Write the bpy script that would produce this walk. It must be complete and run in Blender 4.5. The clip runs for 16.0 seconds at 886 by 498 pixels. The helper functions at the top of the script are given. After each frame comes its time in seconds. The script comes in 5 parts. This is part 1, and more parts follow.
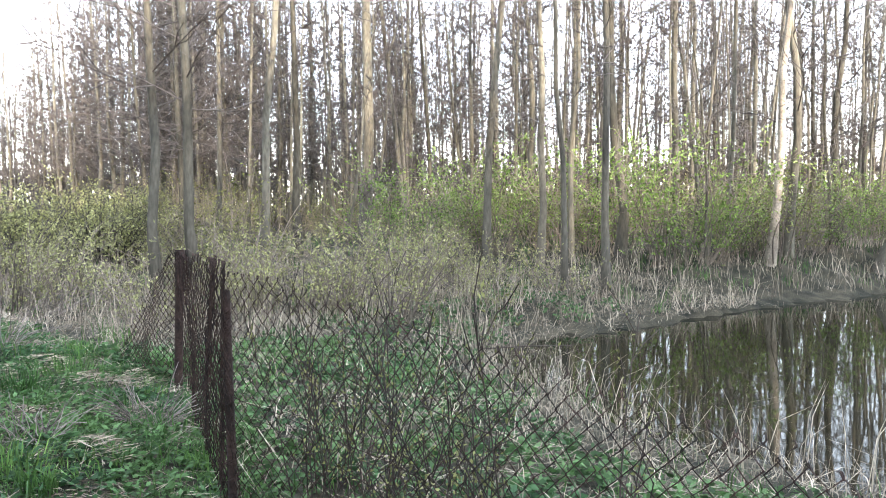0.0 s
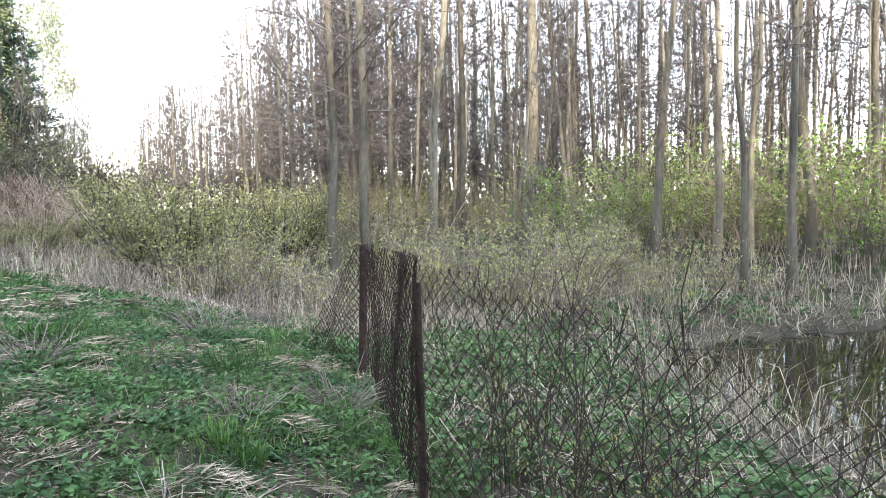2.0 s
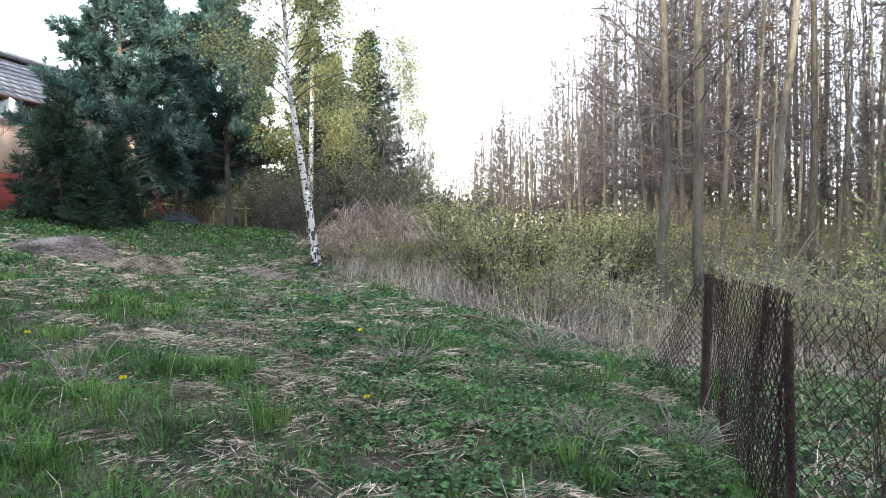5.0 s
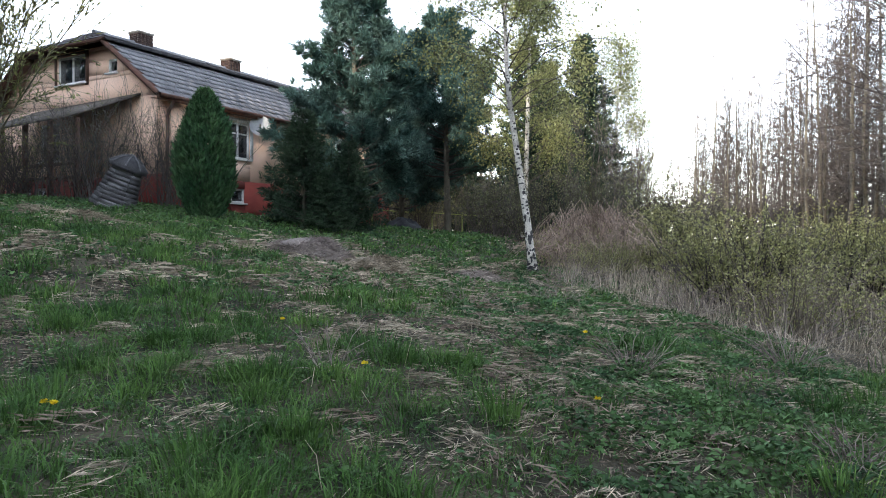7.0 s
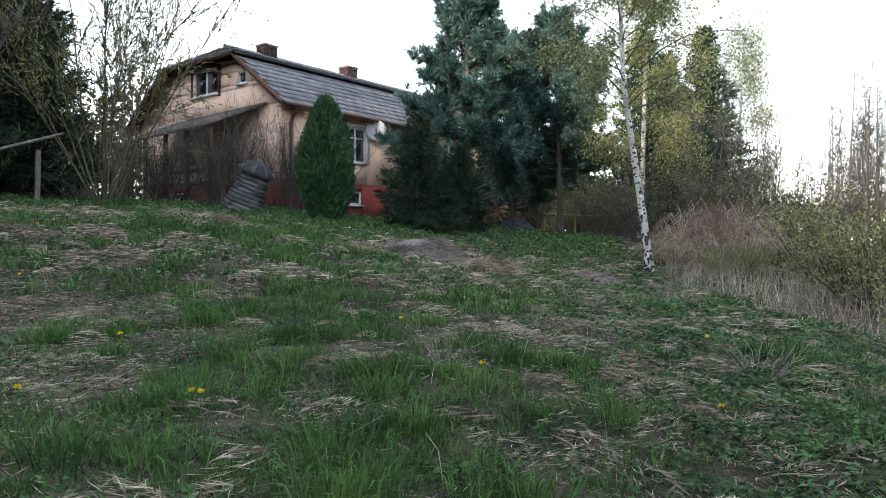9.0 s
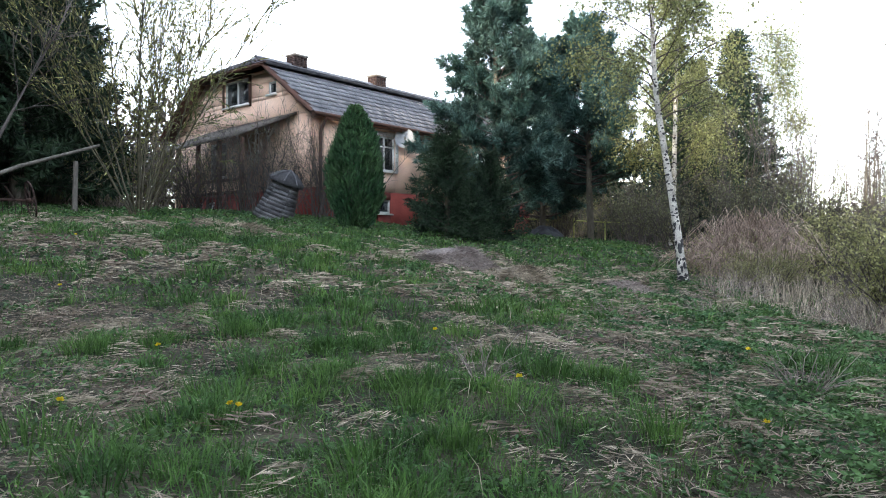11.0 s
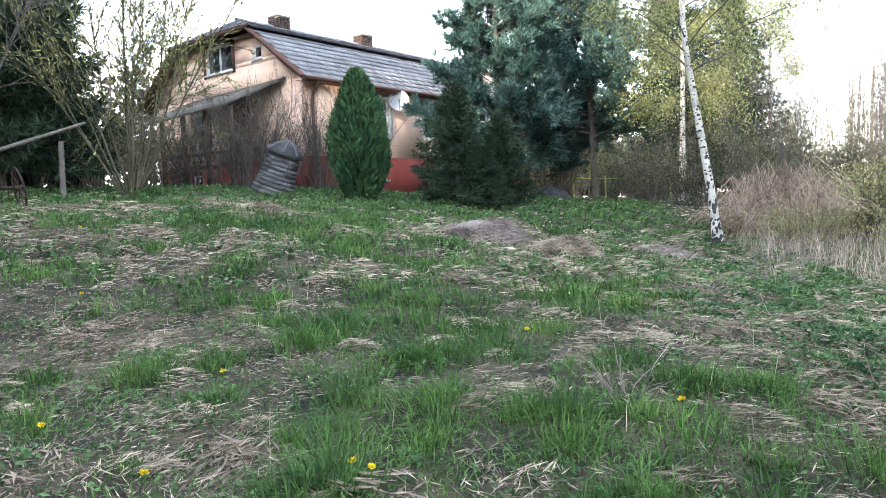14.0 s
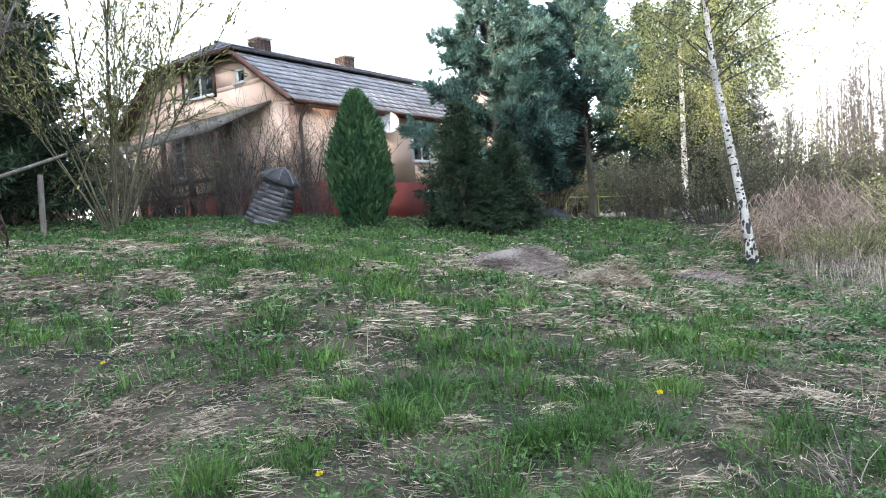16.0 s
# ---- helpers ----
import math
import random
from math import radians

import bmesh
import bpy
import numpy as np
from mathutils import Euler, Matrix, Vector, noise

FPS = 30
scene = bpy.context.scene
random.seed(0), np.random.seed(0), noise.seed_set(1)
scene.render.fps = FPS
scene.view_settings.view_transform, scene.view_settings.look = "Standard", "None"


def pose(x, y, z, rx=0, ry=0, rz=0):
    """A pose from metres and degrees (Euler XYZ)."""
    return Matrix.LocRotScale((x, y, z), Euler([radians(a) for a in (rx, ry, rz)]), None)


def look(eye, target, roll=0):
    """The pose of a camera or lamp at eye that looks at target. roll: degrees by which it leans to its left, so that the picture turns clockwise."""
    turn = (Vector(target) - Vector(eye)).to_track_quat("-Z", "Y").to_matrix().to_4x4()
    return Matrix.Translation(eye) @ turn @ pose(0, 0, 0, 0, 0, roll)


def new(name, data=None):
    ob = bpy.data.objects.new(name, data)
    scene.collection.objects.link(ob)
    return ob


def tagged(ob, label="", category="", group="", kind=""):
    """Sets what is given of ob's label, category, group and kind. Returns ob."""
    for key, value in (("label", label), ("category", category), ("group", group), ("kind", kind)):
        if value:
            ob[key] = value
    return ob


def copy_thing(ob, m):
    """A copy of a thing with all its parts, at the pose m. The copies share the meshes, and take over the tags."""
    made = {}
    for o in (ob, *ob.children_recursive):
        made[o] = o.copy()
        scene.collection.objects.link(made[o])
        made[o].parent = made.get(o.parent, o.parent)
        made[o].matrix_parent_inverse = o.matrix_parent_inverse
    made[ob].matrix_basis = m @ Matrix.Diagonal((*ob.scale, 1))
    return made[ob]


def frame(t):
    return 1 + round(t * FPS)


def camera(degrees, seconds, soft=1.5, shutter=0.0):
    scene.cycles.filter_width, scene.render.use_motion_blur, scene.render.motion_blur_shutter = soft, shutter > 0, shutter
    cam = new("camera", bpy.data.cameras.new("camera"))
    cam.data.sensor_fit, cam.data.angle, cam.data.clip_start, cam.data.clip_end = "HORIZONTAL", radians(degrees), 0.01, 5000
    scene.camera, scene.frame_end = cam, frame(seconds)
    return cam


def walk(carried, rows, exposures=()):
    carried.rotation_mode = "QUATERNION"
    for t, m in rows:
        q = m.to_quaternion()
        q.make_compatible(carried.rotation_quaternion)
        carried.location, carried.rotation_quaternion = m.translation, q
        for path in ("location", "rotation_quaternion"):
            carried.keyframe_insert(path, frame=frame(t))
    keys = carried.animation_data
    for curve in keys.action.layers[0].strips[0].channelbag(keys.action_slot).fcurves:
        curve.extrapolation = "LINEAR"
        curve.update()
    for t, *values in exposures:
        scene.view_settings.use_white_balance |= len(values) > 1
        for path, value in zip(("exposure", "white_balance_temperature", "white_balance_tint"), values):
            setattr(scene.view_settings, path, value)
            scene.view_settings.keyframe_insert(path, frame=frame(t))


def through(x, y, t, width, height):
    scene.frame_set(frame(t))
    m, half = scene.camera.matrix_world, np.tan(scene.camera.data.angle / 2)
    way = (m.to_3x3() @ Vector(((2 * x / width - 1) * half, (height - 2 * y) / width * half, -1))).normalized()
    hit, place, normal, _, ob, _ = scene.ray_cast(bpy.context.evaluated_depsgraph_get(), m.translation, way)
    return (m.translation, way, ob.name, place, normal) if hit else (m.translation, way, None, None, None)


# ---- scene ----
# ---- camera ----
BASE_EXPOSURE = 3.1
PATH = [
    (0, (-0.213, -0.501, 0.967), (1.576, 0.386, 0.842), -0.6),
    (0.5, (-0.222, -0.473, 0.965), (1.527, 0.485, 0.819), -1.2),
    (1, (-0.236, -0.436, 0.964), (1.464, 0.602, 0.789), -1.7),
    (1.5, (-0.256, -0.404, 0.973), (1.358, 0.764, 0.802), -2.7),
    (2, (-0.283, -0.396, 0.966), (1.262, 0.868, 0.836), -1.0),
    (2.5, (-0.295, -0.38, 0.968), (1.202, 0.941, 0.851), -0.1),
    (3, (-0.301, -0.371, 0.962), (1.138, 1.013, 0.853), 0.2),
    (3.5, (-0.317, -0.366, 0.963), (1.106, 1.034, 0.852), 0.1),
    (4, (-0.396, -0.385, 0.983), (0.906, 1.131, 0.908), -0.4),
    (4.5, (-0.412, -0.32, 0.981), (0.648, 1.374, 0.894), -0.7),
    (5, (-0.442, -0.304, 0.987), (0.412, 1.504, 0.935), -0.2),
    (5.2, (-0.459, -0.322, 0.989), (0.309, 1.524, 0.939), -0.3),
    (7.3, (-0.537, -0.174, 0.91), (-0.282, 1.81, 0.879), 0.4),
    (7.5, (-0.533, -0.171, 0.918), (-0.298, 1.815, 0.885), 0.4),
    (8, (-0.568, -0.216, 0.926), (-0.427, 1.778, 0.894), -0.0),
    (8.5, (-0.553, -0.286, 0.906), (-0.5, 1.713, 0.896), 0.8),
    (9, (-0.575, -0.258, 0.925), (-0.602, 1.742, 0.895), 0.2),
    (9.5, (-0.577, -0.274, 0.909), (-0.679, 1.723, 0.878), 0.0),
    (11.8, (-0.757, -0.104, 0.971), (-0.865, 1.893, 0.969), 0.0),
    (12, (-0.808, -0.052, 0.964), (-0.966, 1.942, 0.949), -0.6),
    (12.5, (-0.923, 0.055, 1.012), (-1.115, 2.043, 0.899), -2.0),
    (13, (-1.101, 0.157, 1.053), (-1.187, 2.15, 0.901), -2.7),
    (13.5, (-1.3, 0.262, 1.107), (-1.334, 2.26, 1.023), -1.0),
    (14, (-1.453, 0.501, 1.194), (-1.5, 2.496, 1.065), -2.5),
    (14.5, (-1.631, 0.523, 1.184), (-1.604, 2.523, 1.16), -1.6),
    (15, (-1.931, 0.85, 1.282), (-1.811, 2.843, 1.162), -2.5),
    (15.5, (-2.083, 1.084, 1.336), (-2.071, 3.078, 1.177), -3.9),
    (16, (-2.317, 1.378, 1.382), (-2.274, 3.376, 1.304), -4.1),
]
cam = camera(64.5, 16.0, 1.0)
EXPOSURES = [(0, 0.45), (3.5, 0.22), (5.2, -0.1), (7.3, -0.75), (9.7, -0.7), (11.8, -0.18), (12.5, 0.08), (14.0, 0.36), (16, 0.28)]
walk(cam, [(t, look(eye, target, roll)) for t, eye, target, roll in PATH], [(t, BASE_EXPOSURE + e) for t, e in EXPOSURES])

# ---- light ----
SUN_FROM = Vector((-0.6, -0.8, 0.0)).normalized()
SUN_UP = radians(20)
world = bpy.data.worlds.new("world")
scene.world = world
world.use_nodes = True
wn = world.node_tree.nodes
sky = wn.new("ShaderNodeTexSky")
sky.sky_type = "NISHITA"
sky.sun_disc = False
sky.sun_elevation = SUN_UP
sky.sun_rotation = math.atan2(SUN_FROM.x, SUN_FROM.y)
sky.dust_density = 0.4
sky.air_density = 1.0
wn["Background"].inputs["Strength"].default_value = 0.15
haze = wn.new("ShaderNodeHueSaturation")
haze.inputs["Saturation"].default_value = 0.48
world.node_tree.links.new(sky.outputs[0], haze.inputs["Color"])
world.node_tree.links.new(haze.outputs[0], wn["Background"].inputs["Color"])
sun_data = bpy.data.lights.new("sun", "SUN")
sun_data.energy = 1.2
sun_data.angle = radians(1.5)
sun_data.color = (1.0, 0.86, 0.68)
sun = new("sun", sun_data)
sun_dir = SUN_FROM * math.cos(SUN_UP) + Vector((0, 0, math.sin(SUN_UP)))
sun.rotation_mode = "QUATERNION"
sun.rotation_quaternion = sun_dir.to_track_quat("Z", "Y")

# ---- materials ----


def mat(name, a, b, scale=8.0, rough=0.85, bump=0.3, fine=60.0, island=0.0, obj=0.0, metal=0.0, spec=0.3, through=0.0, stretch=(1, 1, 1), c=None):
    """A two-tone noise material with a fine grain; island and obj add random value changes per loose piece and per object."""
    m = bpy.data.materials.new(name)
    m.use_nodes = True
    n, l = m.node_tree.nodes, m.node_tree.links
    p = n["Principled BSDF"]
    p.inputs["Roughness"].default_value = rough
    p.inputs["Metallic"].default_value = metal
    p.inputs["Specular IOR Level"].default_value = spec
    co = n.new("ShaderNodeTexCoord")
    mp = n.new("ShaderNodeMapping")
    mp.inputs["Scale"].default_value = stretch
    l.new(co.outputs["Object"], mp.inputs[0])
    big = n.new("ShaderNodeTexNoise")
    big.inputs["Scale"].default_value = scale
    big.inputs["Detail"].default_value = 5
    l.new(mp.outputs[0], big.inputs["Vector"])
    small = n.new("ShaderNodeTexNoise")
    small.inputs["Scale"].default_value = fine
    small.inputs["Detail"].default_value = 3
    l.new(mp.outputs[0], small.inputs["Vector"])
    ramp = n.new("ShaderNodeValToRGB")
    ramp.color_ramp.elements[0].position, ramp.color_ramp.elements[1].position = 0.36, 0.64
    ramp.color_ramp.elements[0].color, ramp.color_ramp.elements[1].color = (*a, 1), (*b, 1)
    if c:
        e = ramp.color_ramp.elements.new(0.75)
        e.color = (*c, 1)
    l.new(big.outputs[0], ramp.inputs[0])
    grain = n.new("ShaderNodeMapRange")
    grain.inputs["From Min"].default_value, grain.inputs["From Max"].default_value = 0.3, 0.7
    grain.inputs["To Min"].default_value, grain.inputs["To Max"].default_value = 0.7, 1.25
    l.new(small.outputs[0], grain.inputs[0])
    value = grain.outputs[0]
    if island or obj:
        src = n.new("ShaderNodeNewGeometry").outputs["Random Per Island"] if island else n.new("ShaderNodeObjectInfo").outputs["Random"]
        r = n.new("ShaderNodeMapRange")
        k = island or obj
        r.inputs["To Min"].default_value, r.inputs["To Max"].default_value = 1 - k, 1 + k
        l.new(src, r.inputs[0])
        mul = n.new("ShaderNodeMath")
        mul.operation = "MULTIPLY"
        l.new(value, mul.inputs[0])
        l.new(r.outputs[0], mul.inputs[1])
        value = mul.outputs[0]
    hs = n.new("ShaderNodeHueSaturation")
    l.new(ramp.outputs[0], hs.inputs["Color"])
    l.new(value, hs.inputs["Value"])
    l.new(hs.outputs[0], p.inputs["Base Color"])
    if bump:
        bp = n.new("ShaderNodeBump")
        bp.inputs["Strength"].default_value = bump
        bp.inputs["Distance"].default_value = 0.02
        l.new(small.outputs[0], bp.inputs["Height"])
        l.new(bp.outputs[0], p.inputs["Normal"])
    if through:
        tr = n.new("ShaderNodeBsdfTranslucent")
        l.new(hs.outputs[0], tr.inputs["Color"])
        mix = n.new("ShaderNodeMixShader")
        mix.inputs[0].default_value = through
        l.new(p.outputs[0], mix.inputs[1])
        l.new(tr.outputs[0], mix.inputs[2])
        l.new(mix.outputs[0], n["Material Output"].inputs["Surface"])
    return m


M_SOIL = mat("soil_and_thatch", (0.011, 0.013, 0.007), (0.07, 0.06, 0.04), 2.6, 0.95, 1.0, 38)
M_GRASS = mat("grass_blades", (0.04, 0.1, 0.024), (0.1, 0.19, 0.046), 1.7, 0.6, 0, 9, island=0.5, through=0.3, c=(0.15, 0.24, 0.06))
M_STRAW = mat("dead_grass", (0.19, 0.158, 0.115), (0.47, 0.4, 0.31), 2.2, 0.85, 0, 14, island=0.6, through=0.1)
M_HERB = mat("nettle_leaves", (0.042, 0.1, 0.04), (0.105, 0.19, 0.068), 1.4, 0.6, 0, 12, island=0.55, through=0.3)
M_THATCH = mat("brown_thatch", (0.11, 0.082, 0.063), (0.3, 0.235, 0.19), 2.5, 0.95, 0, 14, island=0.5)
M_REED = mat("dry_reeds", (0.26, 0.215, 0.165), (0.45, 0.385, 0.3), 0.6, 0.85, 0, 30, island=0.7, through=0.1)
M_BARK = mat("alder_bark", (0.078, 0.07, 0.055), (0.17, 0.155, 0.122), 1.6, 0.9, 0.7, 22, obj=0.4, stretch=(1, 1, 0.3))
M_TWIG = mat("twigs", (0.066, 0.057, 0.054), (0.13, 0.113, 0.107), 1.0, 0.85, 0, 30, obj=0.3)
M_BIRCH = mat("birch_bark", (0.35, 0.33, 0.3), (0.62, 0.6, 0.55), 5.0, 0.8, 0.5, 40)
M_BUD = mat("spring_leaves", (0.15, 0.16, 0.055), (0.25, 0.25, 0.1), 0.7, 0.6, 0, 30, island=0.7, through=0.3)
M_BIRCHLEAF = mat("young_birch_leaves", (0.17, 0.195, 0.075), (0.32, 0.335, 0.15), 0.9, 0.6, 0, 30, island=0.5, through=0.35)
M_WILLOWSTEM = mat("willow_stems", (0.06, 0.056, 0.036), (0.13, 0.115, 0.075), 2, 0.85, 0, 30)
M_GREEN = mat("fresh_leaves", (0.13, 0.22, 0.045), (0.26, 0.35, 0.1), 0.7, 0.6, 0, 30, island=0.7, through=0.35)
M_WILLOW = mat("willow_catkins", (0.27, 0.28, 0.12), (0.42, 0.41, 0.19), 0.7, 0.6, 0, 30, island=0.5, through=0.3)
M_SPRUCE = mat("spruce_needles", (0.012, 0.032, 0.018), (0.04, 0.072, 0.036), 1.0, 0.7, 0, 30, island=0.6)
M_PINE = mat("pine_needles", (0.036, 0.082, 0.07), (0.11, 0.18, 0.16), 1.0, 0.8, 0, 30, island=0.6, spec=0.1)
M_THUJA = mat("thuja_sprays", (0.02, 0.065, 0.027), (0.055, 0.115, 0.045), 1.5, 0.7, 0, 30, island=0.5)
M_BRAMBLE = mat("bramble_canes", (0.3, 0.22, 0.175), (0.46, 0.36, 0.3), 1.0, 0.85, 0, 30, island=0.7)
M_RUST = mat("rusty_iron", (0.02, 0.013, 0.011), (0.06, 0.034, 0.027), 9, 0.9, 0.6, 60, island=0.3)
M_WALL = mat("peach_render", (0.84, 0.575, 0.44), (0.9, 0.65, 0.51), 0.7, 0.9, 0.25, 45)
M_PLINTH = mat("red_plinth_paint", (0.17, 0.035, 0.03), (0.24, 0.055, 0.045), 1.0, 0.85, 0.3, 40)
M_ROOF = mat("grey_roof_sheets", (0.15, 0.15, 0.165), (0.26, 0.26, 0.28), 1.2, 0.85, 0.4, 25, obj=0.15)
M_DARKTRIM = mat("dark_brown_trim", (0.07, 0.035, 0.025), (0.11, 0.05, 0.035), 4, 0.7, 0.2, 40)
M_BRICK = mat("dark_brick", (0.035, 0.024, 0.021), (0.085, 0.05, 0.042), 5, 0.9, 0.5, 40, obj=0.35)
M_MORTAR = mat("mortar", (0.2, 0.18, 0.16), (0.3, 0.28, 0.25), 8, 0.95, 0.4, 50)
M_WHITE = mat("white_paint", (0.74, 0.74, 0.73), (0.82, 0.82, 0.8), 3, 0.5, 0.1, 40)
M_GREYWOOD = mat("weathered_boards", (0.06, 0.06, 0.065), (0.18, 0.18, 0.19), 3, 0.9, 0.6, 30, obj=0.4, stretch=(1, 1, 6))
M_BLACKCAP = mat("tar_felt", (0.025, 0.025, 0.03), (0.06, 0.06, 0.065), 5, 0.7, 0.5, 40)
M_POLE = mat("bare_pole_wood", (0.1, 0.09, 0.08), (0.2, 0.18, 0.16), 3, 0.85, 0.4, 30, stretch=(1, 1, 0.3))
M_TARP = mat("dark_tarpaulin", (0.02, 0.022, 0.028), (0.05, 0.053, 0.06), 3, 0.8, 0.3, 20)
M_YELLOWGREEN = mat("yellow_green_rail", (0.36, 0.4, 0.12), (0.45, 0.48, 0.18), 3, 0.6, 0.1, 20)
M_DANDELION = mat("dandelion_petals", (0.8, 0.6, 0.02), (0.85, 0.68, 0.03), 3, 0.6, 0, 20)
M_CURTAIN = mat("grey_net_curtain", (0.3, 0.32, 0.34), (0.5, 0.52, 0.54), 6, 0.9, 0, 20, stretch=(6, 6, 0.5))
M_HEDGE = mat("olive_buds", (0.13, 0.135, 0.07), (0.21, 0.21, 0.12), 0.7, 0.7, 0, 30, island=0.7, through=0.25)
M_STALK = mat("dead_stalks", (0.16, 0.13, 0.12), (0.34, 0.29, 0.26), 2, 0.85, 0, 30, island=0.4)
M_STONE = mat("pale_rubble", (0.03, 0.03, 0.033), (0.25, 0.25, 0.25), 9, 0.9, 0.6, 40)
M_THICKET = mat("thicket_twigs", (0.17, 0.14, 0.115), (0.31, 0.26, 0.215), 0.8, 0.85, 0, 30, obj=0.35)
M_DISH = mat("grey_dish_paint", (0.32, 0.33, 0.34), (0.4, 0.41, 0.42), 3, 0.6, 0.1, 40)
M_SHOOT = mat("dark_shoots", (0.035, 0.028, 0.024), (0.08, 0.06, 0.05), 2, 0.85, 0, 30, island=0.3)
M_FARWOOD = mat("far_wood", (0.06, 0.055, 0.045), (0.13, 0.115, 0.095), 0.25, 0.95, 0, 4, island=0.4)
M_PALETRUNK = mat("pale_peeled_bark", (0.2, 0.17, 0.135), (0.42, 0.36, 0.29), 2, 0.85, 0.5, 30)

M_GLASS = bpy.data.materials.new("window_glass")
M_GLASS.use_nodes = True
_g = M_GLASS.node_tree.nodes["Principled BSDF"]
_g.inputs["Base Color"].default_value = (0.05, 0.06, 0.07, 1)
_g.inputs["Roughness"].default_value = 0.06
_g.inputs["Transmission Weight"].default_value = 0.6

M_WATER = bpy.data.materials.new("pond_water")
M_WATER.use_nodes = True
_n, _l = M_WATER.node_tree.nodes, M_WATER.node_tree.links
_p = _n["Principled BSDF"]
_p.inputs["Base Color"].default_value = (0.011, 0.011, 0.006, 1)
_p.inputs["Roughness"].default_value = 0.03
_p.inputs["IOR"].default_value = 1.33
_no = _n.new("ShaderNodeTexNoise")
_no.inputs["Scale"].default_value = 1.6
_no.inputs["Detail"].default_value = 2
_co = _n.new("ShaderNodeTexCoord")
_l.new(_co.outputs["Object"], _no.inputs["Vector"])
_b = _n.new("ShaderNodeBump")
_b.inputs["Strength"].default_value = 0.06
_b.inputs["Distance"].default_value = 0.03
_l.new(_no.outputs[0], _b.inputs["Height"])
_l.new(_b.outputs[0], _p.inputs["Normal"])

# ---- geometry helpers ----


class Geo:
    """Gathers quads from many pieces for one mesh."""

    def __init__(self):
        self.v, self.f, self.n = [], [], 0

    def add(self, v, f):
        v, f = np.asarray(v, float).reshape(-1, 3), np.asarray(f, int).reshape(-1, 4)
        self.v.append(v)
        self.f.append(f + self.n)
        self.n += len(v)
        return self

    def tube(self, pts, radii, sides=4):
        pts, radii = np.asarray(pts, float), np.asarray(radii, float)
        d = np.gradient(pts, axis=0)
        d /= np.linalg.norm(d, axis=1)[:, None] + 1e-9
        ref = np.where(np.abs(d[:, 2:3]) > 0.9, np.array([[1.0, 0, 0]]), np.array([[0, 0, 1.0]]))
        a = np.cross(d, ref)
        a /= np.linalg.norm(a, axis=1)[:, None] + 1e-9
        b = np.cross(d, a)
        ang = np.arange(sides) * 2 * np.pi / sides
        ring = pts[:, None] + radii[:, None, None] * (np.cos(ang)[None, :, None] * a[:, None] + np.sin(ang)[None, :, None] * b[:, None])
        k = len(pts)
        i = np.arange(k - 1)[:, None] * sides
        j = np.arange(sides)[None]
        jn = (j + 1) % sides
        f = np.stack([i + j, i + jn, i + sides + jn, i + sides + j], -1).reshape(-1, 4)
        return self.add(ring.reshape(-1, 3), f)

    def box(self, lo, hi, m=None):
        x0, y0, z0 = lo
        x1, y1, z1 = hi
        v = [(x0, y0, z0), (x1, y0, z0), (x1, y1, z0), (x0, y1, z0), (x0, y0, z1), (x1, y0, z1), (x1, y1, z1), (x0, y1, z1)]
        if m is not None:
            v = [m @ Vector(p) for p in v]
        return self.add(v, [(0, 3, 2, 1), (4, 5, 6, 7), (0, 1, 5, 4), (1, 2, 6, 5), (2, 3, 7, 6), (3, 0, 4, 7)])

    def leaves(self, base, along, width, length, rng, fold=0.25):
        """Small four-sided leaves: base points, directions, and sizes."""
        n = len(base)
        along = along / (np.linalg.norm(along, axis=1)[:, None] + 1e-9)
        side = np.cross(along, rng.normal(size=(n, 3)))
        side /= np.linalg.norm(side, axis=1)[:, None] + 1e-9
        up = np.cross(side, along)
        w, l = np.broadcast_to(width, n)[:, None], np.broadcast_to(length, n)[:, None]
        v = np.stack([base, base + along * l * 0.5 + side * w * 0.5 + up * w * fold, base + along * l, base + along * l * 0.5 - side * w * 0.5 + up * w * fold], 1)
        return self.add(v.reshape(-1, 3), np.arange(4 * n).reshape(n, 4))

    def blades(self, base, lean, height, width, rng):
        """Grass blades: a tapering bent strip of two quads each."""
        n = len(base)
        ang = rng.uniform(0, 2 * np.pi, n)
        side = np.stack([np.cos(ang), np.sin(ang), np.zeros(n)], 1) * np.broadcast_to(width, n)[:, None] * 0.5
        h = np.broadcast_to(height, n)[:, None]
        up = np.array([[0, 0, 1.0]])
        mid = base + up * h * 0.6 + lean * h * 0.3
        tip = base + up * h * (1 - 0.35 * np.linalg.norm(lean, axis=1)[:, None].clip(0, 1.6)) + lean * h
        v = np.stack([base - side, base + side, mid + side * 0.8, mid - side * 0.8, tip + side * 0.15, tip - side * 0.15], 1)
        i = np.arange(n)[:, None, None] * 6
        f = (i + np.array([[[0, 1, 2, 3], [3, 2, 4, 5]]])).reshape(-1, 4)
        return self.add(v.reshape(-1, 3), f)

    def mesh(self, name):
        v, f = np.concatenate(self.v), np.concatenate(self.f)
        me = bpy.data.meshes.new(name)
        me.vertices.add(len(v))
        me.vertices.foreach_set("co", v.astype(np.float32).ravel())
        me.loops.add(len(f) * 4)
        me.loops.foreach_set("vertex_index", f.astype(np.int32).ravel())
        me.polygons.add(len(f))
        me.polygons.foreach_set("loop_start", np.arange(len(f), dtype=np.int32) * 4)
        me.update(calc_edges=True)
        return me


